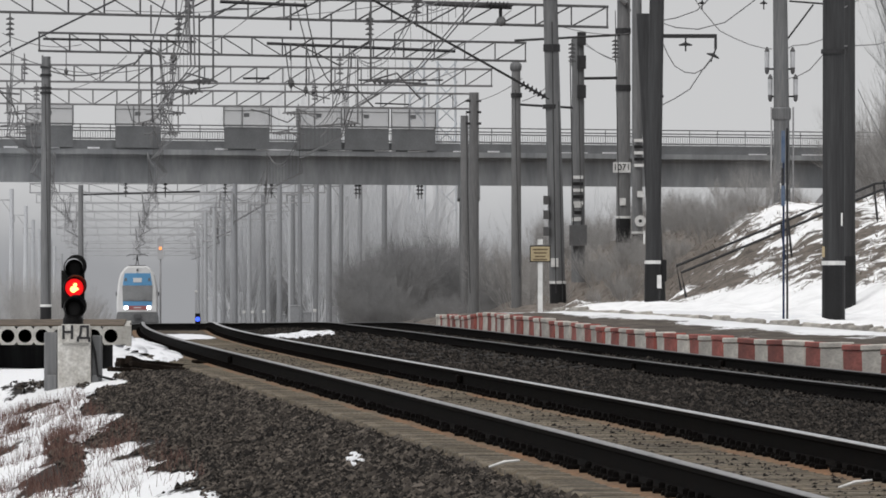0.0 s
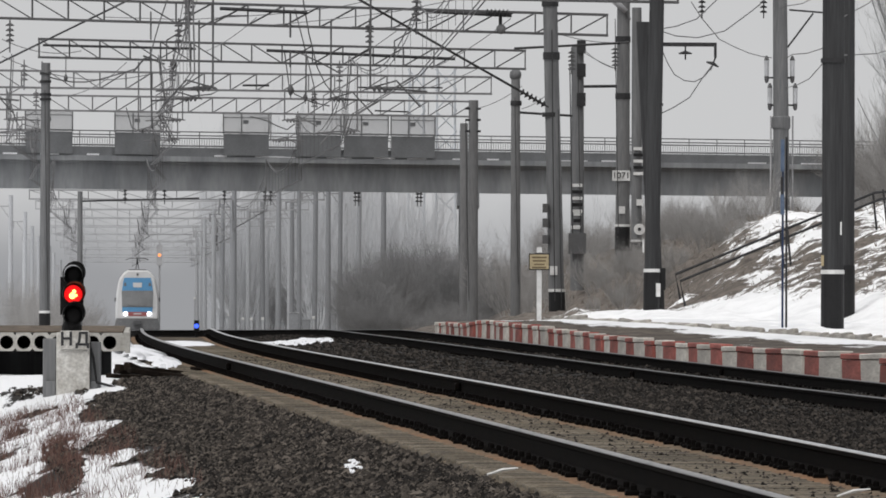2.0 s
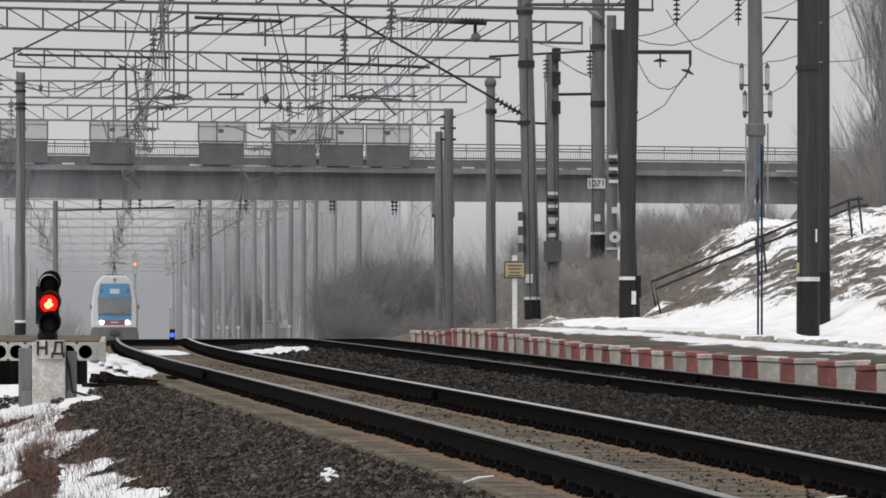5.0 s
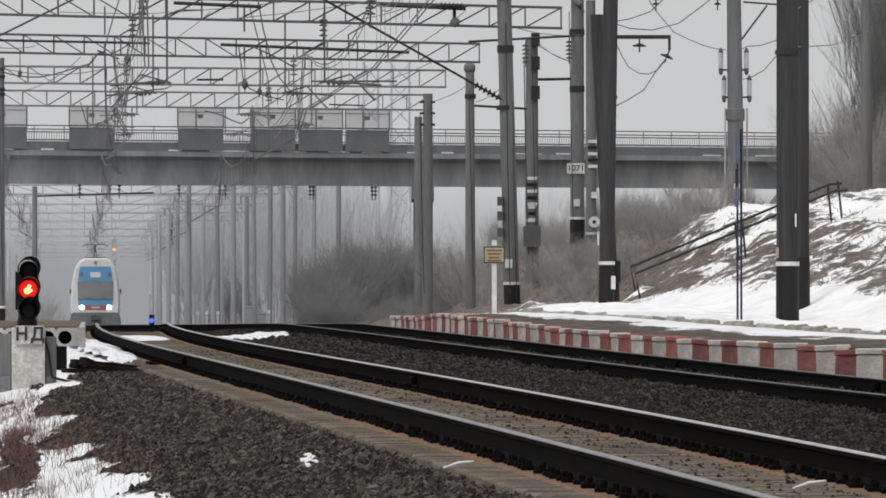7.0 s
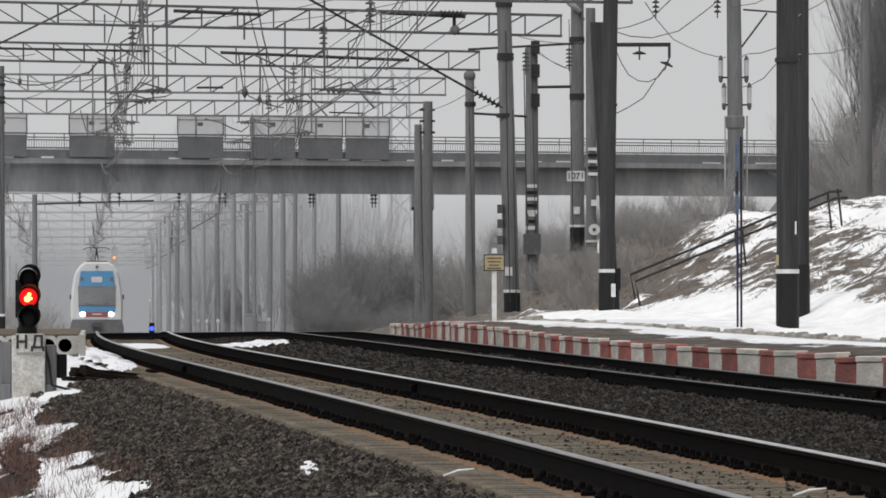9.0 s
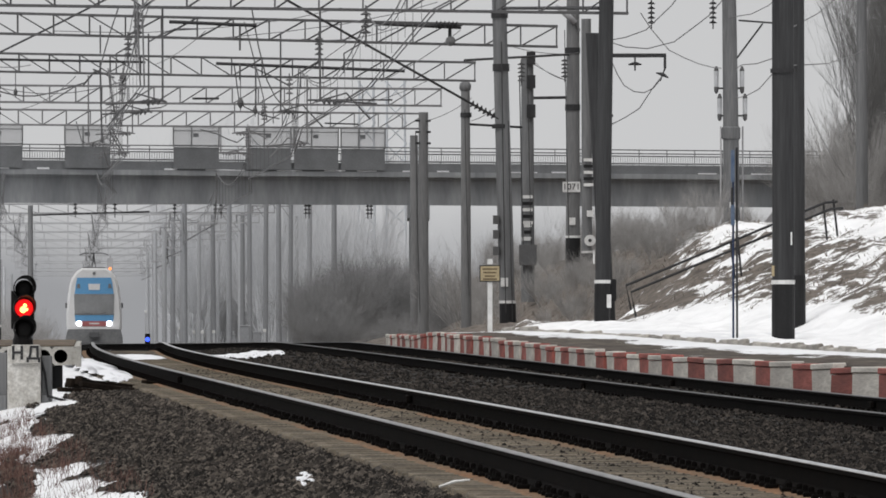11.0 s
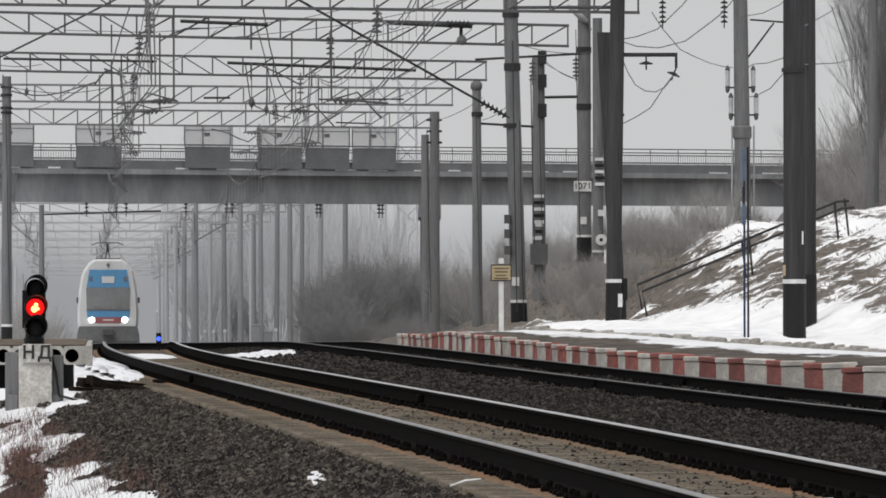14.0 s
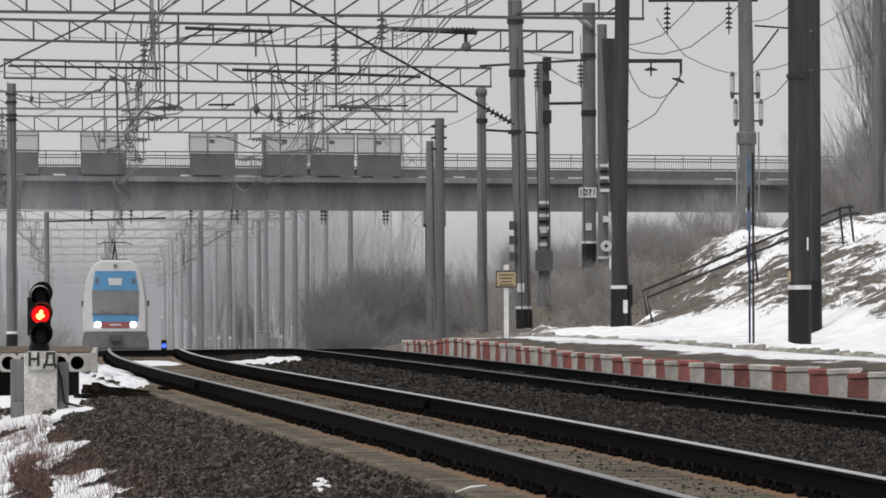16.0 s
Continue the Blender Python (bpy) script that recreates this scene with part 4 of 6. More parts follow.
# ---------------------------------------------------------------- gantries
def gantry(y, a0, b0, a1, b1, depth, material, pitch=0.95, r=0.032, label="steel lattice gantry beam over the tracks"):
    """A lattice beam across the tracks: two chord pairs, uprights and diagonals."""
    p, q = bearing(a0, b0, y), bearing(a1, b1, y)
    g = thing("gantry_beam", label, "gantry", "gantry beams", at=p)
    d = q - p
    n = max(2, round(d.length / pitch))
    for v in (0.0, 0.45):
        for h, name in ((0, "lower_chord"), (depth, "upper_chord")):
            bm = bmesh.new()
            box(bm, -r, r, v - r, v + r, h - r, h + r)
            for vert in bm.verts:
                if vert.co.x > 0:
                    vert.co.x += d.x
                    vert.co.z += d.z
            part(name, bm, material, g)
    def bar(name, a, b, rad):
        bm = bmesh.new()
        tube(bm, [a, b], rad, 4)
        return part(name, bm, material)

    step = d / n
    up = Vector((0, 0, depth))
    if n > 80 or y > 600:
        web = bmesh.new()
        for i in range(n + 1):
            for v in (0.0, 0.45):
                c = step * i + Vector((0, v, 0))
                tube(web, [c, c + up], r * 0.62, 4)
                if i < n:
                    tube(web, [c + up, c + step] if i < n / 2 else [c, c + step + up], r * 0.55, 4)
        part("lattice", web, material, g)
        return g
    kinds = {"upright": bar("upright", Vector((0, 0, 0)), up, r * 0.62), "falling": bar("diagonal", up, step, r * 0.55),
             "rising": bar("diagonal", Vector((0, 0, 0)), step + up, r * 0.55), "lacing": bar("lacing_bar", Vector((0, 0, 0)), step + Vector((0, 0.45, 0)), r * 0.4)}
    used = set()

    def put(kind, at):
        o = kinds[kind]
        if kind in used:
            o = o.copy()
            scene.collection.objects.link(o)
        used.add(kind)
        o.parent = g
        o.location = at

    for i in range(n + 1):
        for v in (0.0, 0.45):
            put("upright", step * i + Vector((0, v, 0)))
            if i < n:
                put("falling" if i < n / 2 else "rising", step * i + Vector((0, v, 0)))
        if i < n:
            put("lacing", step * i)
    return g


# nearer beams dark, the next two greyer: haze painted through the steel tone
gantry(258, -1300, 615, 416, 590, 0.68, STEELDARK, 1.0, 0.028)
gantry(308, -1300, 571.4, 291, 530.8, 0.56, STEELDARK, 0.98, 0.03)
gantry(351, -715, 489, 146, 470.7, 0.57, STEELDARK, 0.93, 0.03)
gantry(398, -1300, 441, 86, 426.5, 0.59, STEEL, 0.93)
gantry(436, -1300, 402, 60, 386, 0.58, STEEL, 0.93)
# far beams go paler past 720 m: haze put into the steel colour
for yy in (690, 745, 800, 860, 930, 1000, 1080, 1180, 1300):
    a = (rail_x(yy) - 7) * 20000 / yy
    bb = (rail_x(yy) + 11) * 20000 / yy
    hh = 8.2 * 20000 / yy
    gantry(yy, a, hh, bb, hh, 0.55, STEELPALE if yy < 720 else HAZESTEEL, 1.8, 0.035, "far gantry beam paled with haze")


# ---------------------------------------------------------------- dwarf signal
def dwarf_signal():
    at = bearing(-652, -107, 143)
    s = thing("dwarf_signal", "black three-lens dwarf signal showing red on a concrete block", "railway signal", at=at)
    bm = bmesh.new()
    box(bm, -0.21, 0.21, -0.16, 0.16, -0.15, 0.78)
    part("concrete_block", bm, LIMEWASH, s, "limewashed concrete block", bevel=0.012)
    for e, w in ((-1, 0.17), (1, 0.13)):
        bm = bmesh.new()
        x0 = e * 0.215
        box(bm, min(x0, x0 + e * w), max(x0, x0 + e * w), -0.02, 0.3, -0.15, 0.70 if e < 0 else 0.66)
        box(bm, min(x0, x0 + e * (w - 0.03)), max(x0, x0 + e * (w - 0.03)), -0.1, -0.02, -0.15, 0.16)
        part("side_block", bm, POLEMID, s, bevel=0.012)
    bm = bmesh.new()
    box(bm, -0.16, 0.2, -0.2, -0.163, 0.56, 0.80)
    part("letter_plate", bm, LIMEWASH, s, bevel=0.008)
    for ch, x in (("Н", -0.06), ("Д", 0.14)):
        text = bpy.data.curves.new("letter", "FONT")
        text.body, text.size, text.align_x, text.align_y, text.extrude, text.offset = ch, 0.225, "CENTER", "CENTER", 0.003, 0.006
        text.materials.append(IRON)
        o = new("letter", text)
        o.parent = s
        o.matrix_basis = pose(x - 0.02, -0.206, 0.685, 90, 0, 0)
    bm = bmesh.new()
    lathe(bm, [(0.13, 0.80), (0.13, 0.86), (0.11, 0.9), (0.11, 0.98)], (-0.02, 0, 0), 16)
    part("neck", bm, BLACK, s)
    head = bmesh.new()
    box(head, -0.165, 0.125, -0.10, 0.12, 0.90, 1.58)
    bmesh.ops.bevel(head, geom=[e for e in head.edges if abs(e.verts[0].co.y - e.verts[1].co.y) > 0.1], offset=0.10, segments=4, affect="EDGES")
    part("head", head, BLACK, s)
    turn = Matrix.Rotation(radians(90), 4, "X")
    for i, z in enumerate((1.505, 1.26, 1.0)):
        bm = bmesh.new()
        n = 20
        rings = []
        for depth, r in ((-0.08, 0.135), (-0.34, 0.145)):
            for rr in (r, r - 0.012):
                rings.append([bm.verts.new((-0.02 + rr * math.cos(radians(a)), depth - 0.0 + (0.10 * (1 - math.sin(radians(a))) if depth < -0.2 else 0), z + rr * math.sin(radians(a))))
                              for a in [-55 + 290 * k / n for k in range(n + 1)]])
        for a, b in ((0, 2), (3, 1), (2, 3), (1, 0)):
            for k in range(n):
                bm.faces.new((rings[a][k], rings[a][k + 1], rings[b][k + 1], rings[b][k]))
        aim = Matrix.Translation((-0.02, 0, z)) @ Matrix.Rotation(radians(9), 4, "Z") @ Matrix.Rotation(radians(-5), 4, "X") @ Matrix.Translation((0.02, 0, -z))
        bmesh.ops.transform(bm, matrix=aim, verts=list(bm.verts))
        part("hood", bm, BLACK, s, "black metal lens hood")
        bm = bmesh.new()
        lathe(bm, [(0.115, 0.09), (0.115, 0.105), (0.06, 0.125), (0.01, 0.13)], (0.0, 0, z), 20, turn)
        lens = part("lens", bm, REDLAMP if i == 1 else BLACK, s, "lit red lens" if i == 1 else "dark unlit lens", smooth=True)
        if i == 1:
            bm = bmesh.new()
            lathe(bm, [(0.042, 0.132), (0.035, 0.145), (0.01, 0.15)], (-0.012, 0, z - 0.02), 9, turn)
            lathe(bm, [(0.026, 0.133), (0.022, 0.143), (0.008, 0.147)], (0.012, 0, z + 0.035), 9, turn)
            lathe(bm, [(0.02, 0.133), (0.015, 0.143), (0.008, 0.147)], (0.035, 0, z - 0.015), 7, turn)
            part("bright_spot", bm, HOT, lens)


dwarf_signal()


def signal_cable():
    at = bearing(-652, -107, 143)
    line("signal_cable", [at + Vector(p) for p in ((0.17, -0.05, 0.75), (0.26, -0.08, 0.45), (0.3, -0.1, 0.15), (0.7, -0.2, 0.04), (1.1, 0.4, 0.03))], 0.018, TAR, "black cable running from the signal into ballast", "cable", "pole cables")


def hollow_slab():
    """A hollow-core concrete slab end on, lying on rubble beside the line."""
    at = bearing(-556, 1, 150)
    s = thing("hollow_core_slab", "weathered hollow-core concrete slab lying on dark supports", "concrete slab", at=at)
    s.rotation_euler = (radians(3.4), 0, 0)
    n, pitch, r, w, t = 13, 0.228, 0.09, 3.0, 0.245
    bm = bmesh.new()
    holes = [-(0.238 + pitch * i) for i in range(n)]
    for y in (0.0, 1.3):
        for k, c in enumerate(holes):
            ring = [bm.verts.new((c + r * math.cos(a), y, -t / 2 - 0.005 + r * math.sin(a))) for a in (2 * math.pi * j / 20 for j in range(20))]
            x0 = c - pitch / 2
            x1 = c + pitch / 2 if k else 0.0
            outer = []
            for j in range(20):
                a = 2 * math.pi * j / 20
                cx, sx = math.cos(a), math.sin(a)
                q = max(abs(cx), abs(sx))
                outer.append(bm.verts.new((c + (x1 - c if cx > 0 else c - x0) * cx / q, y, -t / 2 + t / 2 * sx / q)))
            for j in range(20):
                bm.faces.new((ring[j], ring[(j + 1) % 20], outer[(j + 1) % 20], outer[j]))
    x0, x1 = holes[-1] - pitch / 2, 0.0
    for z0, z1, y0, y1 in ((0, 0, 0, 1.3), (-t, -t, 0, 1.3)):
        bm.faces.new([bm.verts.new(p) for p in ((x0, y0, z0), (x1, y0, z0), (x1, y1, z1), (x0, y1, z1))])
    bm.faces.new([bm.verts.new(p) for p in ((x1, 0, 0), (x1, 0, -t), (x1, 1.3, -t), (x1, 1.3, 0))])
    bm.faces.new([bm.verts.new(p) for p in ((x0, 0, 0), (x0, 0, -t), (x0, 1.3, -t), (x0, 1.3, 0))])
    me = bpy.data.meshes.new("slab")
    bm.to_mesh(me)
    bm.free()
    me.materials.append(CONCRETE)
    o = new("slab", me)
    o.parent = s
    for k, c in enumerate(holes):
        bm = bmesh.new()
        ring = [[bm.verts.new((c + r * math.cos(a), y, -t / 2 - 0.005 + r * math.sin(a))) for a in (2 * math.pi * j / 20 for j in range(20))] for y in (0.0, 1.2)]
        for j in range(20):
            bm.faces.new((ring[0][j], ring[0][(j + 1) % 20], ring[1][(j + 1) % 20], ring[1][j]))
        bm.faces.new(ring[1])
        # bore walls take the black material: their inner shade is painted on
        part("core_hole", bm, TAR, s)
    bm = bmesh.new()
    box(bm, x0 + 0.02, -0.06, 0.02, 1.27, 0.003, 0.022)
    part("soil_cover", bm, EARTH, s, "thin brown soil on top of the slab", bevel=0.008)
    for x in (-0.8, -2.2):
        bm = bmesh.new()
        box(bm, x - 0.25, x + 0.25, 0.3, 0.9, -0.9, -t - 0.004)
        part("support_block", bm, POLE, s)
    bm = bmesh.new()
    box(bm, -3.0, -0.25, 1.0, 1.28, -0.9, -t - 0.004)
    part("support_wall", bm, POLE, s)
    bm = bmesh.new()
    box(bm, -0.04, 0.03, -0.03, 0.2, -t - 0.02, 0.01)
    part("end_rib", bm, CONCRETE, s)


hollow_slab()


# ---------------------------------------------------------------- platform signs and handrail
FADED = mat("faded_lettering", (0.16, 0.12, 0.07), 0.7, 0.2, 40, 6, 0.0)


def yellow_sign():
    at = bearing(172, 31, 258)
    s = thing("notice_board", "faded yellow notice board on a white post", "sign", at=at)
    bm = bmesh.new()
    box(bm, -0.055, 0.055, -0.04, 0.04, -0.3, 1.25)
    part("post", bm, WHITE, s)
    bm = bmesh.new()
    box(bm, -0.24, 0.24, -0.07, -0.045, 1.08, 1.46)
    part("frame", bm, IRON, s)
    bm = bmesh.new()
    box(bm, -0.215, 0.215, -0.082, -0.072, 1.105, 1.435)
    board = part("board", bm, YELLOW, s)
    for z, w in ((1.37, 0.34), (1.29, 0.30), (1.21, 0.24), (1.14, 0.32)):
        bm = bmesh.new()
        box(bm, -w / 2, w / 2, -0.088, -0.084, z - 0.018, z + 0.018)
        part("text_bar", bm, FADED, board)
    bm = bmesh.new()
    box(bm, -0.06, 0.06, -0.05, 0.03, 1.48, 1.6)
    part("post_cap", bm, WHITE, s)


yellow_sign()


def thin_post():
    at = bearing(606, 17, 212)
    s = thing("sign_post", "thin blue and black double pipe post in snow", "post", at=at)
    for x, top, mm in ((-0.035, 2.9, BLUE), (0.035, 3.55, IRON)):
        bm = bmesh.new()
        tube(bm, [(x, 0, -0.3), (x, 0, top)], 0.021, 8)
        part("pipe", bm, mm, s)
    for z0, z1 in ((2.9, 3.5), (2.09, 2.47)):
        bm = bmesh.new()
        box(bm, -0.075, -0.012, -0.2, 0.2, z0, z1)
        part("edge_on_sign", bm, PALEBLUE, s, "pale blue sign seen edge on", bevel=0.006)
    bm = bmesh.new()
    box(bm, -0.075, -0.03, -0.03, 0.03, 2.45, 2.8)
    part("bracket", bm, IRON, s)


thin_post()


def handrail():
    """Two-bar stair handrail climbing the bank."""
    a, b = bearing(413, 108, 274), bearing(766, 254, 274)
    s = thing("stair_handrail", "dark iron stair handrail climbing the snowy bank", "handrail", at=a)
    d = b - a
    for off in ((0, 0, 0), (0.09, -1.2, -0.17)):
        bm = bmesh.new()
        o = Vector(off)
        tube(bm, [o + Vector((0.12, 0, -0.6)), o, o + d, o + d + Vector((0.3, 0, 0.02))], 0.035, 6)
        part("rail_bar", bm, IRON, s)
    for f, h in ((0.525, 0.9), (0.56, 1.0), (0.78, 0.9), (0.99, 1.0), (1.04, 0.9)):
        bm = bmesh.new()
        c = d * f
        tube(bm, [c + Vector((0.0, 0, 0.0)), c + Vector((0.1, 0, -h))], 0.03, 6)
        part("upright", bm, IRON, s)


handrail()


def blue_signal():
    at = Vector((rail_x(262) + 0.35 + 0.0, 262, EYE - 0.25))
    at.x = -434 * 262 / 20000
    s = thing("shunting_signal", "small dwarf signal with a blue light", "railway signal", at=at)
    bm = bmesh.new()
    box(bm, -0.06, 0.06, -0.06, 0.06, 0.3, 0.565)
    lathe(bm, [(0.035, -0.2), (0.035, 0.26)], (0, 0, 0), 8)
    part("head", bm, BLACK, s)
    bm = bmesh.new()
    lathe(bm, [(0.055, 0.065), (0.05, 0.09)], (0, 0, 0.43), 12, Matrix.Rotation(radians(90), 4, "X"))
    part("lens", bm, BLUELAMP, s)


blue_signal()


# ---------------------------------------------------------------- train
TRAINWHITE = mat("train_white", (0.62, 0.62, 0.62), 0.5, 0.04, 10, 1.0, 0.0, tint=(0.5, 0.5, 0.5))
TRAINBLUE = mat("train_blue", (0.11, 0.29, 0.5), 0.45, 0.06, 10, 1.0, 0.0, tint=(0.1, 0.26, 0.45))
# windscreen and skirt greys are lifted: haze painted into both
TRAINGLASS = mat("train_windscreen", (0.24, 0.245, 0.25), 0.25, 0.05, 6, 1.0, 0.0)
TRAINRED = mat("train_red", (0.36, 0.12, 0.12), 0.5, 0.06, 10, 1.0, 0.0)
TRAINSKIRT = mat("train_skirt", (0.17, 0.173, 0.177), 0.7, 0.15, 10, 2.0, 0.1)


def train():
    """Double-deck electric multiple unit; its nose stands at the origin and points to -y."""
    t = thing("train", "white and blue double-deck electric train with lit headlamps", "train")

    def section(w, top, y, low=0.85):
        pts = [(-0.485, low), (-0.498, 1.6), (-0.5, 2.3), (-0.478, 3.3), (-0.445, 4.0), (-0.408, 4.42), (-0.315, 4.86), (-0.225, 5.05)]
        pts = pts + [(-x, z) for x, z in pts[::-1]]
        return [(x * w, y, low + (z - low) * (top - low) / (5.05 - low)) for x, z in pts]

    rings = [section(3.12, 4.97, 0.0, 1.1), section(3.28, 5.04, 0.3, 1.1), section(3.38, 5.09, 0.9, 1.1), section(3.42, 5.1, 2.5, 1.1), section(3.42, 5.1, 26.0, 1.1)]
    verts = [v for r in rings for v in r]
    k = len(rings[0])
    faces = [(i * k + j, i * k + (j + 1) % k, (i + 1) * k + (j + 1) % k, (i + 1) * k + j) for i in range(len(rings) - 1) for j in range(k)]
    faces += [tuple(range(k)), tuple((len(rings) - 1) * k + j for j in range(k))]
    body = mesh_from("body", verts, faces, TRAINWHITE, t)
    for c in range(1, 5):
        bm = bmesh.new()
        ring = [section(3.42, 5.1, 26.4 * c, 1.1), section(3.42, 5.1, 26.4 * c + 26, 1.1)]
        vs = [[bm.verts.new(p) for p in r] for r in ring]
        for j in range(k):
            bm.faces.new((vs[0][j], vs[0][(j + 1) % k], vs[1][(j + 1) % k], vs[1][j]))
        bm.faces.new(vs[0])
        bm.faces.new(vs[1])
        part("carriage", bm, TRAINWHITE, t)

    def panel(name, outline, y, mm, label="", thick=0.03, parent=t):
        bm = bmesh.new()
        a = [bm.verts.new((x, y, z)) for x, z in outline]
        b = [bm.verts.new((x, y + thick, z)) for x, z in outline]
        n = len(outline)
        bm.faces.new(a)
        bm.faces.new(b[::-1])
        for i in range(n):
            bm.faces.new((a[i], a[(i + 1) % n], b[(i + 1) % n], b[i]))
        return part(name, bm, mm, parent, label)

    panel("upper_panel", [(-1.2, 3.5), (1.2, 3.5), (1.12, 4.1), (1.04, 4.5), (-1.04, 4.5), (-1.12, 4.1)], -0.035, TRAINBLUE, "blue front panel")
    panel("destination_window", [(-0.33, 3.75), (0.33, 3.75), (0.36, 4.12), (-0.36, 4.12)], -0.06, TRAINWHITE, "pale destination display")
    for e in (-1, 1):
        panel("upper_lamp", [(e * 0.97 - 0.11, 3.86), (e * 0.97 + 0.11, 3.86), (e * 0.95 + 0.07, 4.12), (e * 0.95 - 0.07, 4.12)], -0.06, TRAINSKIRT)
    panel("windscreen", [(-1.2, 2.29), (1.2, 2.29), (1.23, 3.49), (-1.23, 3.49)], -0.03, TRAINGLASS, "large grey windscreen")
    panel("windscreen_sill", [(-1.21, 2.22), (1.21, 2.22), (1.21, 2.3), (-1.21, 2.3)], -0.055, TRAINSKIRT)
    for e in (-1, 1):
        bm = bmesh.new()
        tube(bm, [(e * 0.25, -0.05, 2.3), (e * 0.75, -0.05, 2.42)], 0.014, 5)
        part("wiper", bm, TRAINSKIRT, t)
    panel("lower_panel", [(-1.16, 1.84), (1.16, 1.84), (1.2, 2.215), (-1.2, 2.215)], -0.034, TRAINBLUE, "blue lower panel")
    panel("red_band", [(-0.72, 1.52), (0.72, 1.52), (0.75, 1.84), (-0.75, 1.84)], -0.06, TRAINRED, "red band with emblem")
    panel("emblem", [(-0.3, 1.65), (0.3, 1.65), (0.3, 1.73), (-0.3, 1.73)], -0.075, TRAINWHITE)
    panel("lower_trim", [(-1.25, 1.35), (1.25, 1.35), (1.25, 1.51), (-1.25, 1.51)], -0.034, TRAINWHITE)
    panel("skirt", [(-1.76, 0.2), (1.76, 0.2), (1.74, 0.85), (1.62, 1.34), (-1.62, 1.34), (-1.74, 0.85)], -0.12, TRAINSKIRT, "dark grey front skirt and snow plough", 1.2)
    bm = bmesh.new()
    box(bm, -0.3, 0.3, -0.45, -0.125, 0.85, 1.15)
    part("coupler", bm, TRAINUNDER, t)
    panel("snow_plough", [(-1.5, 0.12), (1.5, 0.12), (1.62, 0.5), (-1.62, 0.5)], -0.16, TRAINUNDER, "dark snow plough edge", 0.5)
    for e in (-1, 1):
        bm = bmesh.new()
        lathe(bm, [(0.15, 0.03), (0.15, 0.07), (0.09, 0.09)], (e * 0.92, 0, 1.7), 18, Matrix.Rotation(radians(90), 4, "X"))
        part("headlamp", bm, HEADLAMP, t, "lit white headlamp")
        bm = bmesh.new()
        box(bm, e * 1.72 - 0.05, e * 1.72 + 0.05, 0.9, 1.0, 2.65, 2.95)
        box(bm, e * 1.64 - 0.05, e * 1.64 + 0.05, 0.93, 0.97, 2.85, 2.9)
        part("mirror", bm, TRAINUNDER, t)
    bm = bmesh.new()
    lathe(bm, [(0.1, 0.0), (0.1, 0.06)], (0, 0.0, 4.76), 12, Matrix.Rotation(radians(90), 4, "X"))
    part("top_lamp", bm, TRAINSKIRT, t)
    panto = bmesh.new()
    tube(panto, [(-0.14, 9, 5.1), (-0.05, 10.5, 5.6), (0, 9, 6.05)], 0.045, 5)
    tube(panto, [(0.14, 9, 5.1), (0.05, 10.5, 5.6), (0, 9, 6.05)], 0.045, 5)
    box(panto, -0.7, 0.7, 8.5, 11.0, 5.1, 5.2)
    tube(panto, [(-0.9, 9, 5.95), (-0.6, 9, 6.08), (0.6, 9, 6.08), (0.9, 9, 5.95)], 0.03, 5)
    part("pantograph", panto, TRAINUNDER, t)
    for c in range(5):
        for yy in (3.5, 22.5):
            bm = bmesh.new()
            box(bm, -1.2, 1.2, c * 26.4 + yy - 1.8, c * 26.4 + yy + 1.8, 0.25, 0.8)
            part("bogie", bm, BLACK, t)
    return t


TRAINUNDER = mat("dark_underframe", (0.1, 0.101, 0.105), 0.8, 0.15, 20, 2, 0.2)
TRAIN = train()


# ---------------------------------------------------------------- overhead line
def catenary(u, spans, z_contact=5.95, z_mess=7.6, sag=0.9, r=0.017, material=None, label="contact wire and catenary with droppers"):
    c = thing("overhead_line", label, "overhead line", "overhead lines")
    mess, cont, drop = bmesh.new(), bmesh.new(), bmesh.new()
    all_m, all_c = [], []
    for k, (a, b) in enumerate(zip(spans, spans[1:])):
        n = 10
        zig = 0.3 * (-1) ** k
        pm, pc = [], []
        for i in range(n + 1):
            f = i / n
            y = a + (b - a) * f
            x = rail_x(y) + u + zig * (1 - 2 * f)
            pm.append((x * 1.0, y, EYE + z_mess - 4 * sag * f * (1 - f)))
            pc.append((x, y, EYE + z_contact))
        all_m += pm if k == 0 else pm[1:]
        all_c += [pc[0], pc[-1]] if k == 0 else [pc[-1]]
        for i in range(1, n):
            tube(drop, [pm[i], pc[i]], r * 0.4, 3)
    tube(mess, all_m, r, 4)
    tube(cont, all_c, r, 4)
    tube(cont, [(x + 0.09, y, z) for x, y, z in all_c], r, 4)
    tube(mess, [(x + 0.05, y, z - 0.1) for x, y, z in all_m], r * 0.7, 4)
    part("catenary_wire", mess, material or WIRE, c)
    part("contact_wire", cont, material or WIRE, c)
    tagged(part("dropper_set", drop, material or WIRE, c), kind="stuff")
    return c


SPANS = [140, 200, 258, 308, 351, 398, 436, 490, 545, 640, 690, 745, 800, 860, 930, 1000]
for u in (0.0, 5.2):
    catenary(u, SPANS)
catenary(-4.6, SPANS[3:])


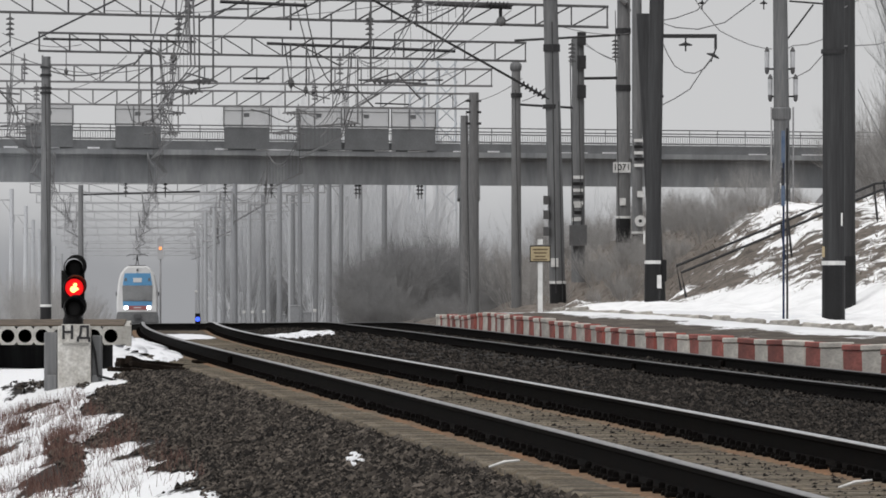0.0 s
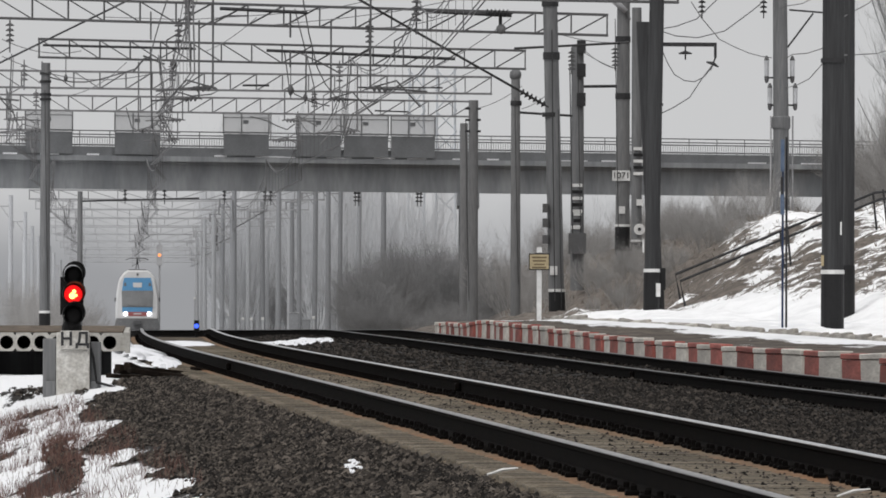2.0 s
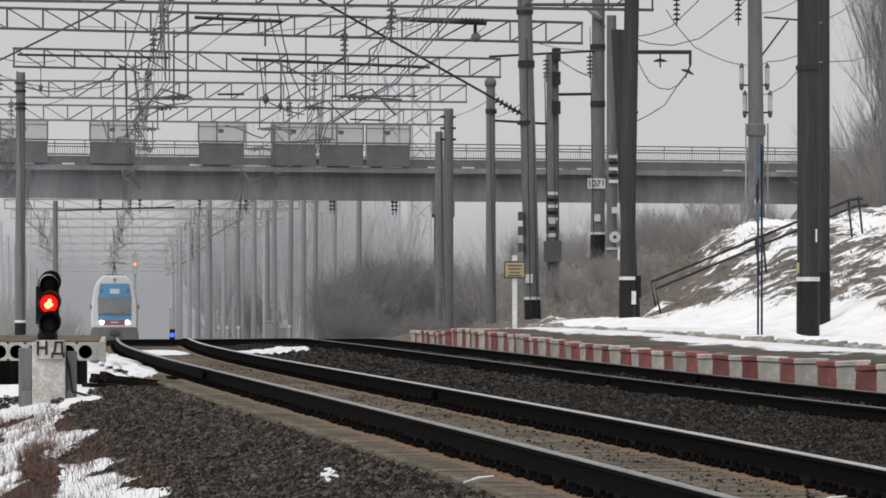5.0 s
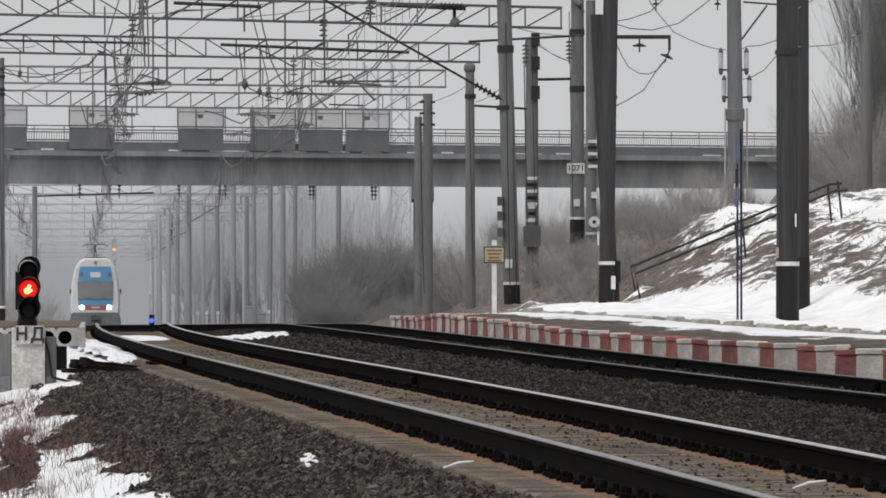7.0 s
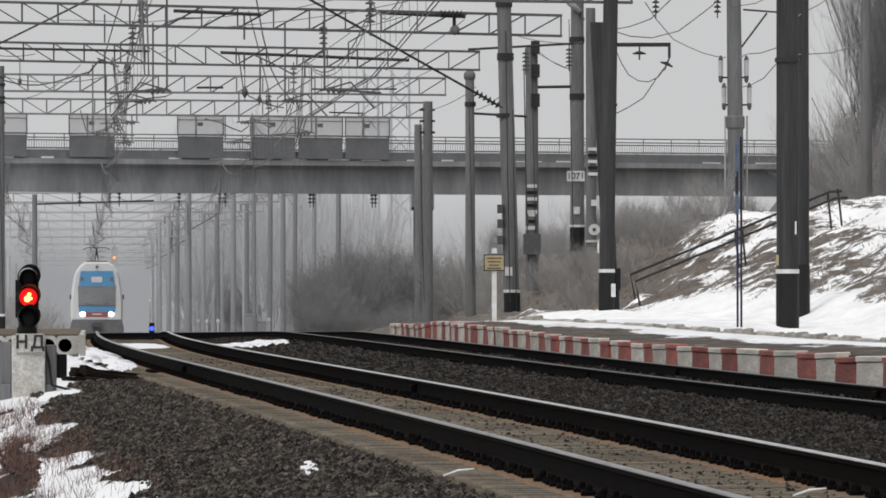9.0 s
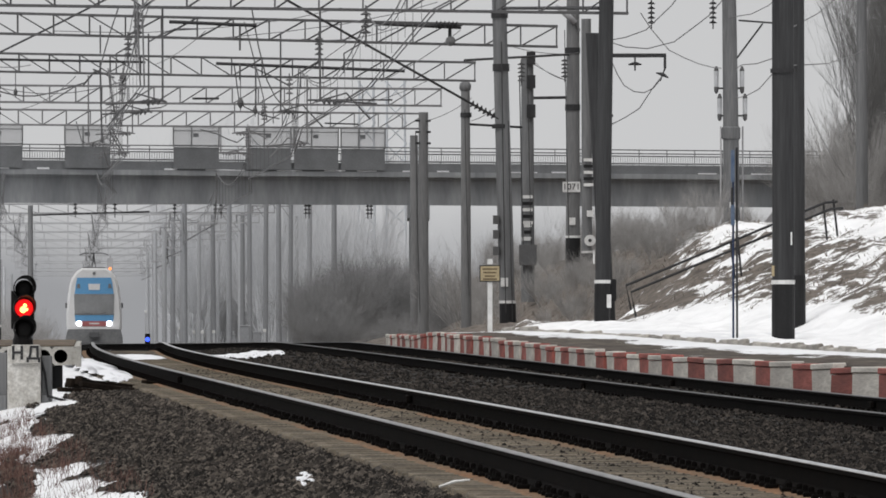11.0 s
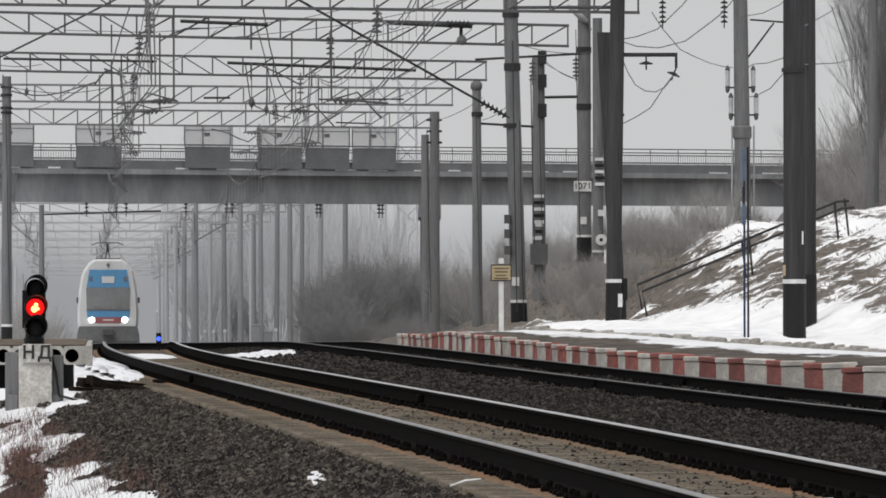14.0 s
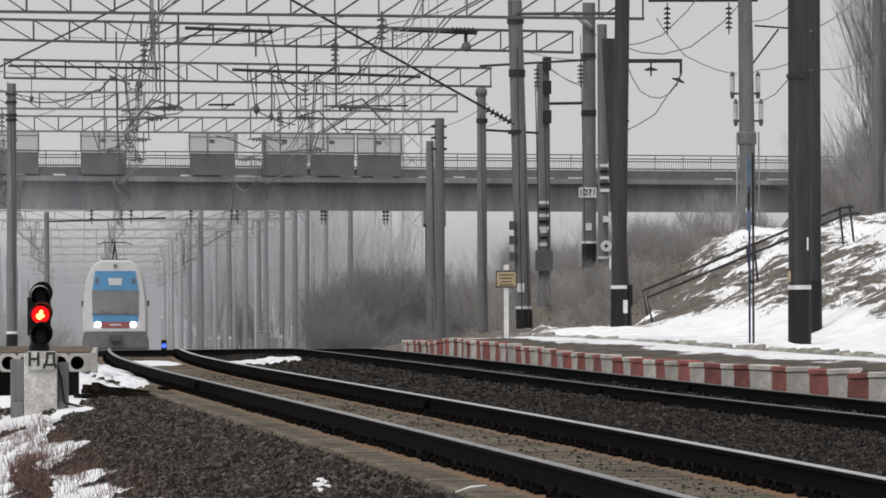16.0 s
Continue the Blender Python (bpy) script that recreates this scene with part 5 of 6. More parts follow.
def hangers():
    """Insulator strings, drop rods and registration arms below each gantry."""
    for y, z in ((258, 7.75), (308, 8.55), (351, 8.45), (398, 8.6), (436, 8.55), (690, 8.2), (745, 8.2), (800, 8.2), (860, 8.2), (930, 8.2)):
        far = y > 600
        # paler steel at greater distance paints the haze
        mm = HAZESTEEL if far else STEEL if y > 340 else STEELDARK
        for k, u in enumerate((-4.6, 0.0, 5.2)):
            if y == 258 and u < 0:
                continue
            x = rail_x(y) + u
            drop = 0.5 if 390 < y < 600 else 1.0
            h = thing("catenary_hanger", "hanging insulator string with registration arm", "insulator", "catenary hangers", at=(x, y, EYE + z))
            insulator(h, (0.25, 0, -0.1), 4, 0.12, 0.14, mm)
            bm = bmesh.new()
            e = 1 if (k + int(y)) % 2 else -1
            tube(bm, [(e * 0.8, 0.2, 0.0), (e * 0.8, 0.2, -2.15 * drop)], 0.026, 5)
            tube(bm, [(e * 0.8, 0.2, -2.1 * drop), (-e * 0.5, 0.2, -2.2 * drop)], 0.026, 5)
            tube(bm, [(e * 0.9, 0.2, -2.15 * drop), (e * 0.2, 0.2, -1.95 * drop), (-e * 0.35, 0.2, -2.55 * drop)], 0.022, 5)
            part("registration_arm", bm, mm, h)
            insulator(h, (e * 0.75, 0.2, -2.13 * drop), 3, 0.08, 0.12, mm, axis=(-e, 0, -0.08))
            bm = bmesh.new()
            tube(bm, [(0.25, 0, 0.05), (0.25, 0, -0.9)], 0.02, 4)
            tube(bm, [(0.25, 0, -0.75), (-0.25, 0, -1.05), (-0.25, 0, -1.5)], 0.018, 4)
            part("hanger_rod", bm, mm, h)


hangers()


def line(name, pts, r, material, label, category="wire", group="overhead wires", sag=0.0):
    bm = bmesh.new()
    a, b = Vector(pts[0]), Vector(pts[-1])
    if len(pts) == 2 and sag:
        pts = [a.lerp(b, i / 12) - Vector((0, 0, 4 * sag * (i / 12) * (1 - i / 12))) for i in range(13)]
    tube(bm, pts, r, 5)
    return tagged(part(name, bm, material), label, category, group)


def wires():
    # heavy anchor wires
    line("anchor_wire", [bearing(181, 407, 306), bearing(-124, 579, 296), bearing(-420, 745, 286)], 0.034, IRON, "heavy anchor wire with insulators running to a pole")
    line("anchor_wire", [bearing(-860, 441, 352), bearing(-579, 579, 340), bearing(-380, 680, 330)], 0.032, IRON, "heavy anchor wire crossing above the gantries")
    ins = thing("strain_insulator", "strain insulator string in the anchor wire", "insulator", at=bearing(181, 407, 305.8))
    insulator(ins, (0, 0, 0), 6, 0.1, 0.13, IRON, axis=(-0.87, 0, 0.49))
    # registration tubes crossing between the gantries
    for a0, b0, a1, b1, y, r in ((-708, 510, -437, 504.5, 350.93, 0.04), (-312, 502, 22, 488, 350.93, 0.05), (-395, 576, -240, 569, 307.93, 0.05), (-30, 572, 122, 565, 307.93, 0.05),
                                 (-354, 440, -307, 440, 397.95, 0.04), (-150, 437, 0, 437, 397.95, 0.03), (-120, 396, -60, 394, 435.95, 0.03), (250, 440, 320, 441, 372, 0.05),
                                 (130, 394, 230, 388, 360, 0.04), (-640, 234, -430, 240, 640, 0.05)):
        line("registration_tube", [bearing(a0, b0, y), bearing(a1, b1, y)], r, IRON, "horizontal registration tube of the overhead line", "steel tube", "registration tubes")
    # slack feeders and jumpers
    for a0, b0, a1, b1, y0, y1, sag in (
            (215, 530, 330, 520, 308, 372, 0.1), (250, 505, 320, 470, 385, 372, 0.15),
            (250, 500, 318, 468, 385, 372, 0.05), (140, 400, 200, 440, 360, 308, 0.1), (60, 400, 140, 440, 400, 360, 0.1), (-780, 490, -480, 470, 330, 330, 0.5), (-780, 520, -640, 500, 320, 340, 0.2),
            (-690, 420, -560, 480, 350, 330, 0.3), (-420, 500, -330, 560, 360, 320, 0.1), (-160, 545, 10, 565, 320, 300, 0.15), (-20, 470, 120, 560, 350, 308, 0.1),
            (-60, 430, 60, 470, 398, 351, 0.1), (735, 420, 800, 300, 300, 340, 0.1), (770, 600, 812, 480, 260, 330, 0.1), (758, 600, 806, 470, 260, 330, 0.1)):
        line("slack_wire", [bearing(a0, b0, y0), bearing(a1, b1, y1)], 0.012, WIRE, "thin slack overhead wire", sag=sag)
    for y0, y1, pts in ((258, 250, ((390, 543), (413, 547), (449, 560), (494, 603), (530, 650))),
                        (258, 250, ((388, 538), (413, 530), (452, 527), (499, 539), (542, 571), (561, 586), (600, 630))),
                        (256, 330, ((440, 590), (458, 562), (490, 524), (516, 511), (542, 500), (565, 494), (582, 492))),
                        (330, 320, ((596, 580), (610, 584), (636, 588), (666, 603), (720, 650))),
                        (256, 255, ((388, 505), (398, 482), (410, 462), (428, 451), (446, 449), (462, 457), (477, 476))),
                        (256, 255, ((386, 392), (410, 404), (437, 421), (460, 456), (477, 478))),
                        (329, 215, ((606, 490), (619, 498), (645, 500), (670, 508), (690, 520))),
                        (329, 215, ((606, 438), (628, 444), (649, 455), (670, 479), (690, 505))),
                        (211, 340, ((700, 497), (731, 498), (769, 500), (812, 513), (835, 525))),
                        (211, 340, ((700, 560), (731, 577), (752, 588), (771, 603), (815, 640)))):
        n = len(pts) - 1
        line("slack_wire", [bearing(a, b, y0 + (y1 - y0) * k / n) for k, (a, b) in enumerate(pts)], 0.0125, WIRE, "thin slack overhead wire")


wires()


def jumpers():
    """Slack jumper loops and round counterweights among the gantries."""
    for y, r, pts in ((351, 0.022, ((-702, 455), (-680, 449), (-655, 445), (-632, 445), (-605, 450), (-575, 459), (-545, 468))),
                      (398, 0.024, ((-477, 402), (-442, 421), (-410, 424), (-399, 429), (-408, 436), (-442, 437))),
                      (308, 0.022, ((-432, 540), (-410, 553), (-385, 563), (-345, 563))),
                      (351, 0.02, ((-280, 500), (-272, 440), (-262, 425), (-230, 410), (-200, 404))),
                      (398, 0.022, ((-340, 385), (-312, 378), (-292, 368), (-275, 362), (-262, 372))),
                      (436, 0.022, ((-560, 400), (-550, 365), (-530, 356), (-505, 372), (-497, 392)))):
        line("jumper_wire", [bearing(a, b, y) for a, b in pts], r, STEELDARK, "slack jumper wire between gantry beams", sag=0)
    for a, b, y, r, rod in ((-477, 477, 351, 0.11, 0.3), (-269, 432, 351, 0.11, 0.95), (-667, 452, 351, 0.07, 0.7), (-243, 419, 398, 0.09, 0.4), (-230, 415, 398, 0.07, 0.45)):
        w = thing("line_weight", "dark round insulator in the overhead line", "insulator", "line insulators", at=bearing(a, b, y))
        bm = bmesh.new()
        lathe(bm, [(0.02, -r * 1.6), (r * 0.7, -r * 0.8), (r, 0), (r * 0.7, r * 0.8), (0.02, r * 1.6)], (0, 0, 0), 12)
        tube(bm, [(0, 0, -r * 2.5), (0, 0, rod)], 0.015, 5)
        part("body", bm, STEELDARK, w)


def droppers():
    """Drop rods, struts and wires of the overhead line that gather below the gantries."""
    for y0, y1, r, pts in ((350.9, 350.9, 0.03, ((-517, 505), (-516, 440), (-514, 362))),
                           (307.9, 307.9, 0.024, ((-517, 570), (-517, 520))),
                           (350.9, 350.9, 0.03, ((-517, 490), (-528, 487), (-548, 463))),
                           (350.9, 350.9, 0.028, ((-530, 492), (-505, 482), (-492, 477))),
                           (330, 400, 0.016, ((-432, 600), (-452, 545), (-470, 490), (-480, 392))),
                           (330, 400, 0.016, ((-444, 600), (-462, 545), (-477, 482), (-482, 392))),
                           (330, 400, 0.014, ((-457, 600), (-470, 530), (-480, 470), (-486, 400))),
                           (307.9, 351, 0.02, ((-485, 600), (-500, 556), (-509, 525), (-517, 495))),
                           (307.9, 307.9, 0.03, ((-270, 568), (-270, 525))),
                           (350.9, 350.9, 0.03, ((-270, 502), (-270, 472))),
                           (350.9, 350.9, 0.026, ((-242, 500), (-242, 422))),
                           (308, 398, 0.02, ((-249, 600), (-237, 532), (-222, 472), (-207, 442), (-182, 412))),
                           (308, 398, 0.018, ((-262, 575), (-245, 510), (-228, 440), (-222, 400))),
                           (350.9, 350.9, 0.024, ((-262, 502), (-215, 480), (-182, 462))),
                           (308, 351, 0.012, ((-82, 537), (-130, 503), (-182, 462))),
                           (308, 300, 0.012, ((-302, 547), (-190, 558), (-82, 572), (18, 592), (80, 610))),
                           (320, 306, 0.012, ((-600, 560), (-450, 556), (-300, 566), (-180, 580), (-90, 600)))):
        n = len(pts) - 1
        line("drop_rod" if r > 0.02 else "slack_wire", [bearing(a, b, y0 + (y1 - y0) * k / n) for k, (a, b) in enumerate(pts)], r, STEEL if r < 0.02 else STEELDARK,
             "steel drop rod of the overhead line" if r > 0.02 else "thin slack overhead wire")
    line("registration_tube", [bearing(196, 599, 308), bearing(280, 599, 282), bearing(366, 599, 257)], 0.045, IRON, "horizontal registration tube of the overhead line", "steel tube", "registration tubes")
    line("registration_tube", [bearing(128, 507, 351), bearing(220, 512, 362), bearing(312, 517, 372)], 0.04, IRON, "horizontal registration tube of the overhead line", "steel tube", "registration tubes")
    for a, b, y, discs in ((228, 508, 363, 5), (305, 514, 371.5, 5), (88, 570, 307.8, 0)):
        ins = thing("insulator_string", "hanging string of dark insulator discs", "insulator", "line insulators", at=bearing(a, b, y))
        if discs:
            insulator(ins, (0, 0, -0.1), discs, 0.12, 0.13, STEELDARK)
        else:
            insulator(ins, (-0.2, 0, 0), 6, 0.11, 0.11, IRON, axis=(1, 0, -0.03))
    lamp = thing("globe_lamp", "round grey lamp under a gantry beam", "lamp", at=bearing(103, 541, 308))
    bm = bmesh.new()
    bmesh.ops.create_icosphere(bm, subdivisions=2, radius=0.14)
    part("globe", bm, POLEMIST, lamp, smooth=True)
    bm = bmesh.new()
    tube(bm, [(0, 0, 0.12), (0, 0, 0.4)], 0.03, 6)
    part("bracket", bm, IRON, lamp)


jumpers()
droppers()
pole_cables()
signal_cable()


# ---------------------------------------------------------------- plants
def twig_mesh(rng, bits, start, way, length, radius, depth, spread, up):
    """Adds a branch and its side twigs to the list of segments."""
    n = 3
    p = Vector(start)
    d = Vector(way).normalized()
    for i in range(n):
        q = p + d * (length / n)
        bits.append((p.copy(), q.copy(), radius * (1 - 0.25 * i), radius * (0.75 - 0.2 * i)))
        if depth > 0:
            for _ in range(rng.choice((1, 2, 2))):
                w = d + Vector((rng.uniform(-1, 1), rng.uniform(-1, 1), rng.uniform(-0.5, 1) + up)) * spread
                twig_mesh(rng, bits, q, w, length * rng.uniform(0.45, 0.75), radius * 0.55, depth - 1, spread, up)
        d = (d + Vector((rng.uniform(-1, 1), rng.uniform(-1, 1), rng.uniform(-0.6, 0.8))) * 0.18).normalized()
        p = q


def bits_to_mesh(name, bits, material, parent=None):
    verts, faces = [], []
    for p, q, r0, r1 in bits:
        d = (q - p).normalized()
        side = d.cross(Vector((0.3, 1, 0.2))).normalized()
        up = side.cross(d)
        k = len(verts)
        for c, r in ((p, r0), (q, r1)):
            for a in (0, 2.094, 4.189):
                verts.append(c + r * (math.cos(a) * side + math.sin(a) * up))
        for j in range(3):
            faces.append((k + j, k + (j + 1) % 3, k + 3 + (j + 1) % 3, k + 3 + j))
    return mesh_from(name, [tuple(v) for v in verts], faces, material, parent)


def bush(seed, height, radius, stems, thick=0.02, depth=3, label="dense leafless brown thicket by the line", mat_=None, spread=0.55, up=0.25):
    rng = random.Random(seed)
    bits = []
    t = thing("bush", label, "bush", "bare bushes")
    for _ in range(stems):
        a = rng.uniform(0, 2 * math.pi)
        lean = rng.uniform(0.05, 1.0)
        base = Vector((math.cos(a), math.sin(a), 0)) * radius * 0.35 * rng.random()
        twig_mesh(rng, bits, base, (math.cos(a) * lean, math.sin(a) * lean, 1.0), height * rng.uniform(0.45, 0.75), thick, depth, spread, up)
    tagged(bits_to_mesh("base", [b for b in bits if b[2] > thick * 0.5], mat_ or TWIG, t), kind="stuff")
    tagged(bits_to_mesh("crown", [b for b in bits if b[2] <= thick * 0.5], mat_ or TWIG, t), kind="stuff")
    return t


def plants():
    a = bush(1, 3.6, 2.8, 36, 0.02)
    b = bush(2, 3.2, 2.3, 30, 0.02)
    dark = bush(4, 1.7, 2.6, 70, 0.011, label="dense dark leafless thicket at the end of the platform", mat_=TWIGDARK, spread=0.85, up=0.05)
    c = bush(3, 2.2, 1.8, 22, 0.016, label="low leafless scrub on the bank")
    protos = [a, b, c]
    places = []
    rng = random.Random(7)
    # thicket beyond the end of the platform, a rounded dome
    rng4 = random.Random(31)
    for i in range(34):
        y = rng4.uniform(430, 500)
        px = rng4.uniform(-150, 60)
        dome = math.sqrt(max(0, 1 - ((px + 35) / 125) ** 2))
        m = Matrix.Translation((px * y / 20000, y, EYE - 0.3 + rng4.uniform(0, 1.3) * dome * dome)) @ Matrix.Rotation(rng4.uniform(0, 6.28), 4, "Z")
        o = dark if i == 0 else copy_thing(dark, m)
        o.matrix_basis = m @ Matrix.Scale((0.32 + 1.1 * dome * dome) * rng4.uniform(0.85, 1.1), 4)
    for i in range(20):
        y = rng.uniform(410, 470)
        px = rng.uniform(-150, 120)
        m = Matrix.Translation((px * y / 20000, y, EYE - 0.3)) @ Matrix.Rotation(rng.uniform(0, 6.28), 4, "Z")
        copy_thing(dark, m).matrix_basis = m @ Matrix.Scale(rng.uniform(0.4, 0.75), 4)
    for i in range(12):
        y = rng4.uniform(440, 520)
        px = rng4.uniform(15, 140)
        m = Matrix.Translation((px * y / 20000, y, EYE - 0.2)) @ Matrix.Rotation(rng4.uniform(0, 6.28), 4, "Z")
        copy_thing(dark, m).matrix_basis = m @ Matrix.Scale(rng4.uniform(0.65, 1.0), 4)
    for i in range(9):
        y = rng.uniform(660, 860)
        places.append((rng.choice((0, 1)), rng.uniform(-800, -600) * y / 20000, y, EYE - 1.0, rng.uniform(0.6, 1.0)))
    # woods closing the view beyond the far poles, paled to paint haze
    faint = bush(9, 7.0, 6.0, 40, 0.05, label="thicket far along the line paled with haze", mat_=TWIGFAINT)
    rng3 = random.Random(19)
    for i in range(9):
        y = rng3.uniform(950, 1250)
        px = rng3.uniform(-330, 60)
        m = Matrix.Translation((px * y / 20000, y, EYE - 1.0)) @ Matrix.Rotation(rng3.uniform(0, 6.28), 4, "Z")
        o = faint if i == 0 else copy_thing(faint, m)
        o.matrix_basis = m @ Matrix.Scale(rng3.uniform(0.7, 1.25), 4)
    # tall trees among the far poles, their mist painted as pale twigs
    tall = bush(10, 13.0, 2.0, 14, 0.09, 3, label="tall leafless tree painted pale with mist", mat_=TWIGFAR)
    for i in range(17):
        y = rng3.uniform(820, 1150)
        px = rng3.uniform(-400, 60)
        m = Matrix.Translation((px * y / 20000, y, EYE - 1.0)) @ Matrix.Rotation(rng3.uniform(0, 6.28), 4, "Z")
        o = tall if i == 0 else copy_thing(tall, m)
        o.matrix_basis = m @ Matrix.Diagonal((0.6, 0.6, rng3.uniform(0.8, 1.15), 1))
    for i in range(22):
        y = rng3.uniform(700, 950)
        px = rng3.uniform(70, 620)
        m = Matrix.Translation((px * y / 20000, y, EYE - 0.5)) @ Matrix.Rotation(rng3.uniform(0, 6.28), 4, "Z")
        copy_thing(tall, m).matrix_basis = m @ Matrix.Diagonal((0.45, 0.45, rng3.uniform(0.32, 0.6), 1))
    # scrub along the bank and its top
    for i in range(46):
        y = rng.uniform(380, 560)
        px = rng.uniform(60, 640)
        x = px * y / 20000
        places.append((2 if px > 380 else rng.choice((1, 2, 2)), x, y, bank_z(x, y) - 0.1, rng.uniform(0.32, 0.6) + 0.2 * (px < 200)))
    for i in range(22):
        y = rng.uniform(345, 430)
        px = rng.uniform(765, 960)
        x = px * y / 20000
        places.append((rng.choice((1, 2)), x, y, bank_z(x, y) - 0.1, rng.uniform(0.5, 0.9)))
    used = set()
    for k, x, y, z, s in places:
        m = Matrix.Translation((x, y, z)) @ Matrix.Rotation(rng.uniform(0, 6.28), 4, "Z")
        o = protos[k] if k not in used else copy_thing(protos[k], m)
        used.add(k)
        o.matrix_basis = m @ Matrix.Scale(s, 4)
    for i in range(34):
        y = rng.uniform(306, 385)
        x = between(ROW, y) + rng.uniform(1.2, 6.5)
        m = Matrix.Translation((x, y, bank_z(x, y) - 0.08)) @ Matrix.Rotation(rng.uniform(0, 6.28), 4, "Z")
        copy_thing(c, m).matrix_basis = m @ Matrix.Scale(rng.uniform(0.22, 0.5), 4)
    # bare trees on top of the bank
    for i, (pa, y, h) in enumerate(((842, 350, 5.2), (872, 365, 7.4), (905, 372, 9.0), (880, 420, 7.5), (862, 395, 4.8), (945, 380, 9.5), (925, 358, 8.0), (975, 372, 9.0), (822, 358, 2.7))):
        t = thing("bare_tree", "tall leafless tree on the bank behind the poles", "tree", "bare trees")
        rng2 = random.Random(50 + i)
        bits, trunk = [], []
        x = pa * y / 20000
        for s in range(6):
            a0 = rng2.uniform(0, 6.28)
            lean = rng2.uniform(0.02, 0.2)
            twig_mesh(rng2, bits, (0, 0, 0.5), (math.cos(a0) * lean, math.sin(a0) * lean, 1), h * rng2.uniform(0.45, 0.75), 0.022, 4, 0.45, 0.5)
        bm = bmesh.new()
        tube(bm, [(0, 0, -0.3), (0.05, 0, 1.0), (0.0, 0.05, 2.5)], [0.14, 0.11, 0.07], 8)
        part("trunk", bm, TWIGPALE, t)
        bits_to_mesh("crown", bits, TWIGPALE, t)
        t.location = (x, y, bank_z(x, y))


plants()


def dry_grass():
    rng = random.Random(11)
    verts, faces = [], []
    for _ in range(85000):
        y = rng.uniform(84, 140)
        u = rng.uniform(-5.4, -2.9)
        x = rail_x(y) + u
        tuft = noise.noise((x * 2.2, y * 0.45, 4)) + 0.6 * noise.noise((x * 6, y * 1.3, 7))
        if rng.random() < (0.93 - 0.55 * smoothstep(-0.2, 0.35, tuft) if -0.7 < snow_cover(u, y) < 0.12 and u < between(SNOWEDGE, y) - 0.2 else 0.72 if tuft > 0.25 else 0.965):
            continue
        z = ground_z(x, y)
        h = rng.uniform(0.02, 0.14)
        w = 0.0021
        dx, dy = rng.uniform(-0.06, 0.06), rng.uniform(-0.1, 0.1)
        k = len(verts)
        verts += [(x - w, y, z - 0.01), (x + w, y, z - 0.01), (x + dx + w * 0.4, y + dy, z + h), (x + dx - w * 0.4, y + dy, z + h)]
        faces.append((k, k + 1, k + 2, k + 3))
    tagged(mesh_from("dry_grass", verts, faces, GRASS), "reddish dry grass poking through the snow", "grass", kind="stuff")


dry_grass()


def bank_grass():
    """Dead grass standing out of the snow on the bank."""
    rng = random.Random(12)
    verts, faces = [], []
    for _ in range(9000):
        y = rng.uniform(190, 420)
        t = rng.uniform(1.6, 12)
        x = between(ROW, y) + t
        if bank_cover(t, y) + 1.2 * noise.noise((x * 1.1, y * 0.3, 1)) > 0.15:
            continue
        z = bank_z(x, y)
        h, w = rng.uniform(0.03, 0.13), rng.uniform(0.008, 0.018)
        dx, dy = rng.uniform(-0.12, 0.12), rng.uniform(-0.1, 0.1)
        k = len(verts)
        verts += [(x - w, y, z - 0.03), (x + w, y, z - 0.03), (x + dx, y + dy, z + h)]
        faces.append((k, k + 1, k + 2))
    tagged(mesh_from("bank_grass", verts, faces, DEADGRASS), "dead grass standing in snow on the bank", "grass", kind="stuff")


GRASS = island_mat("dead_grass", (0.05, 0.043, 0.037), (0.16, 0.138, 0.115))
DEADGRASS = island_mat("dead_grass", (0.13, 0.111, 0.095), (0.27, 0.234, 0.2))
bank_grass()


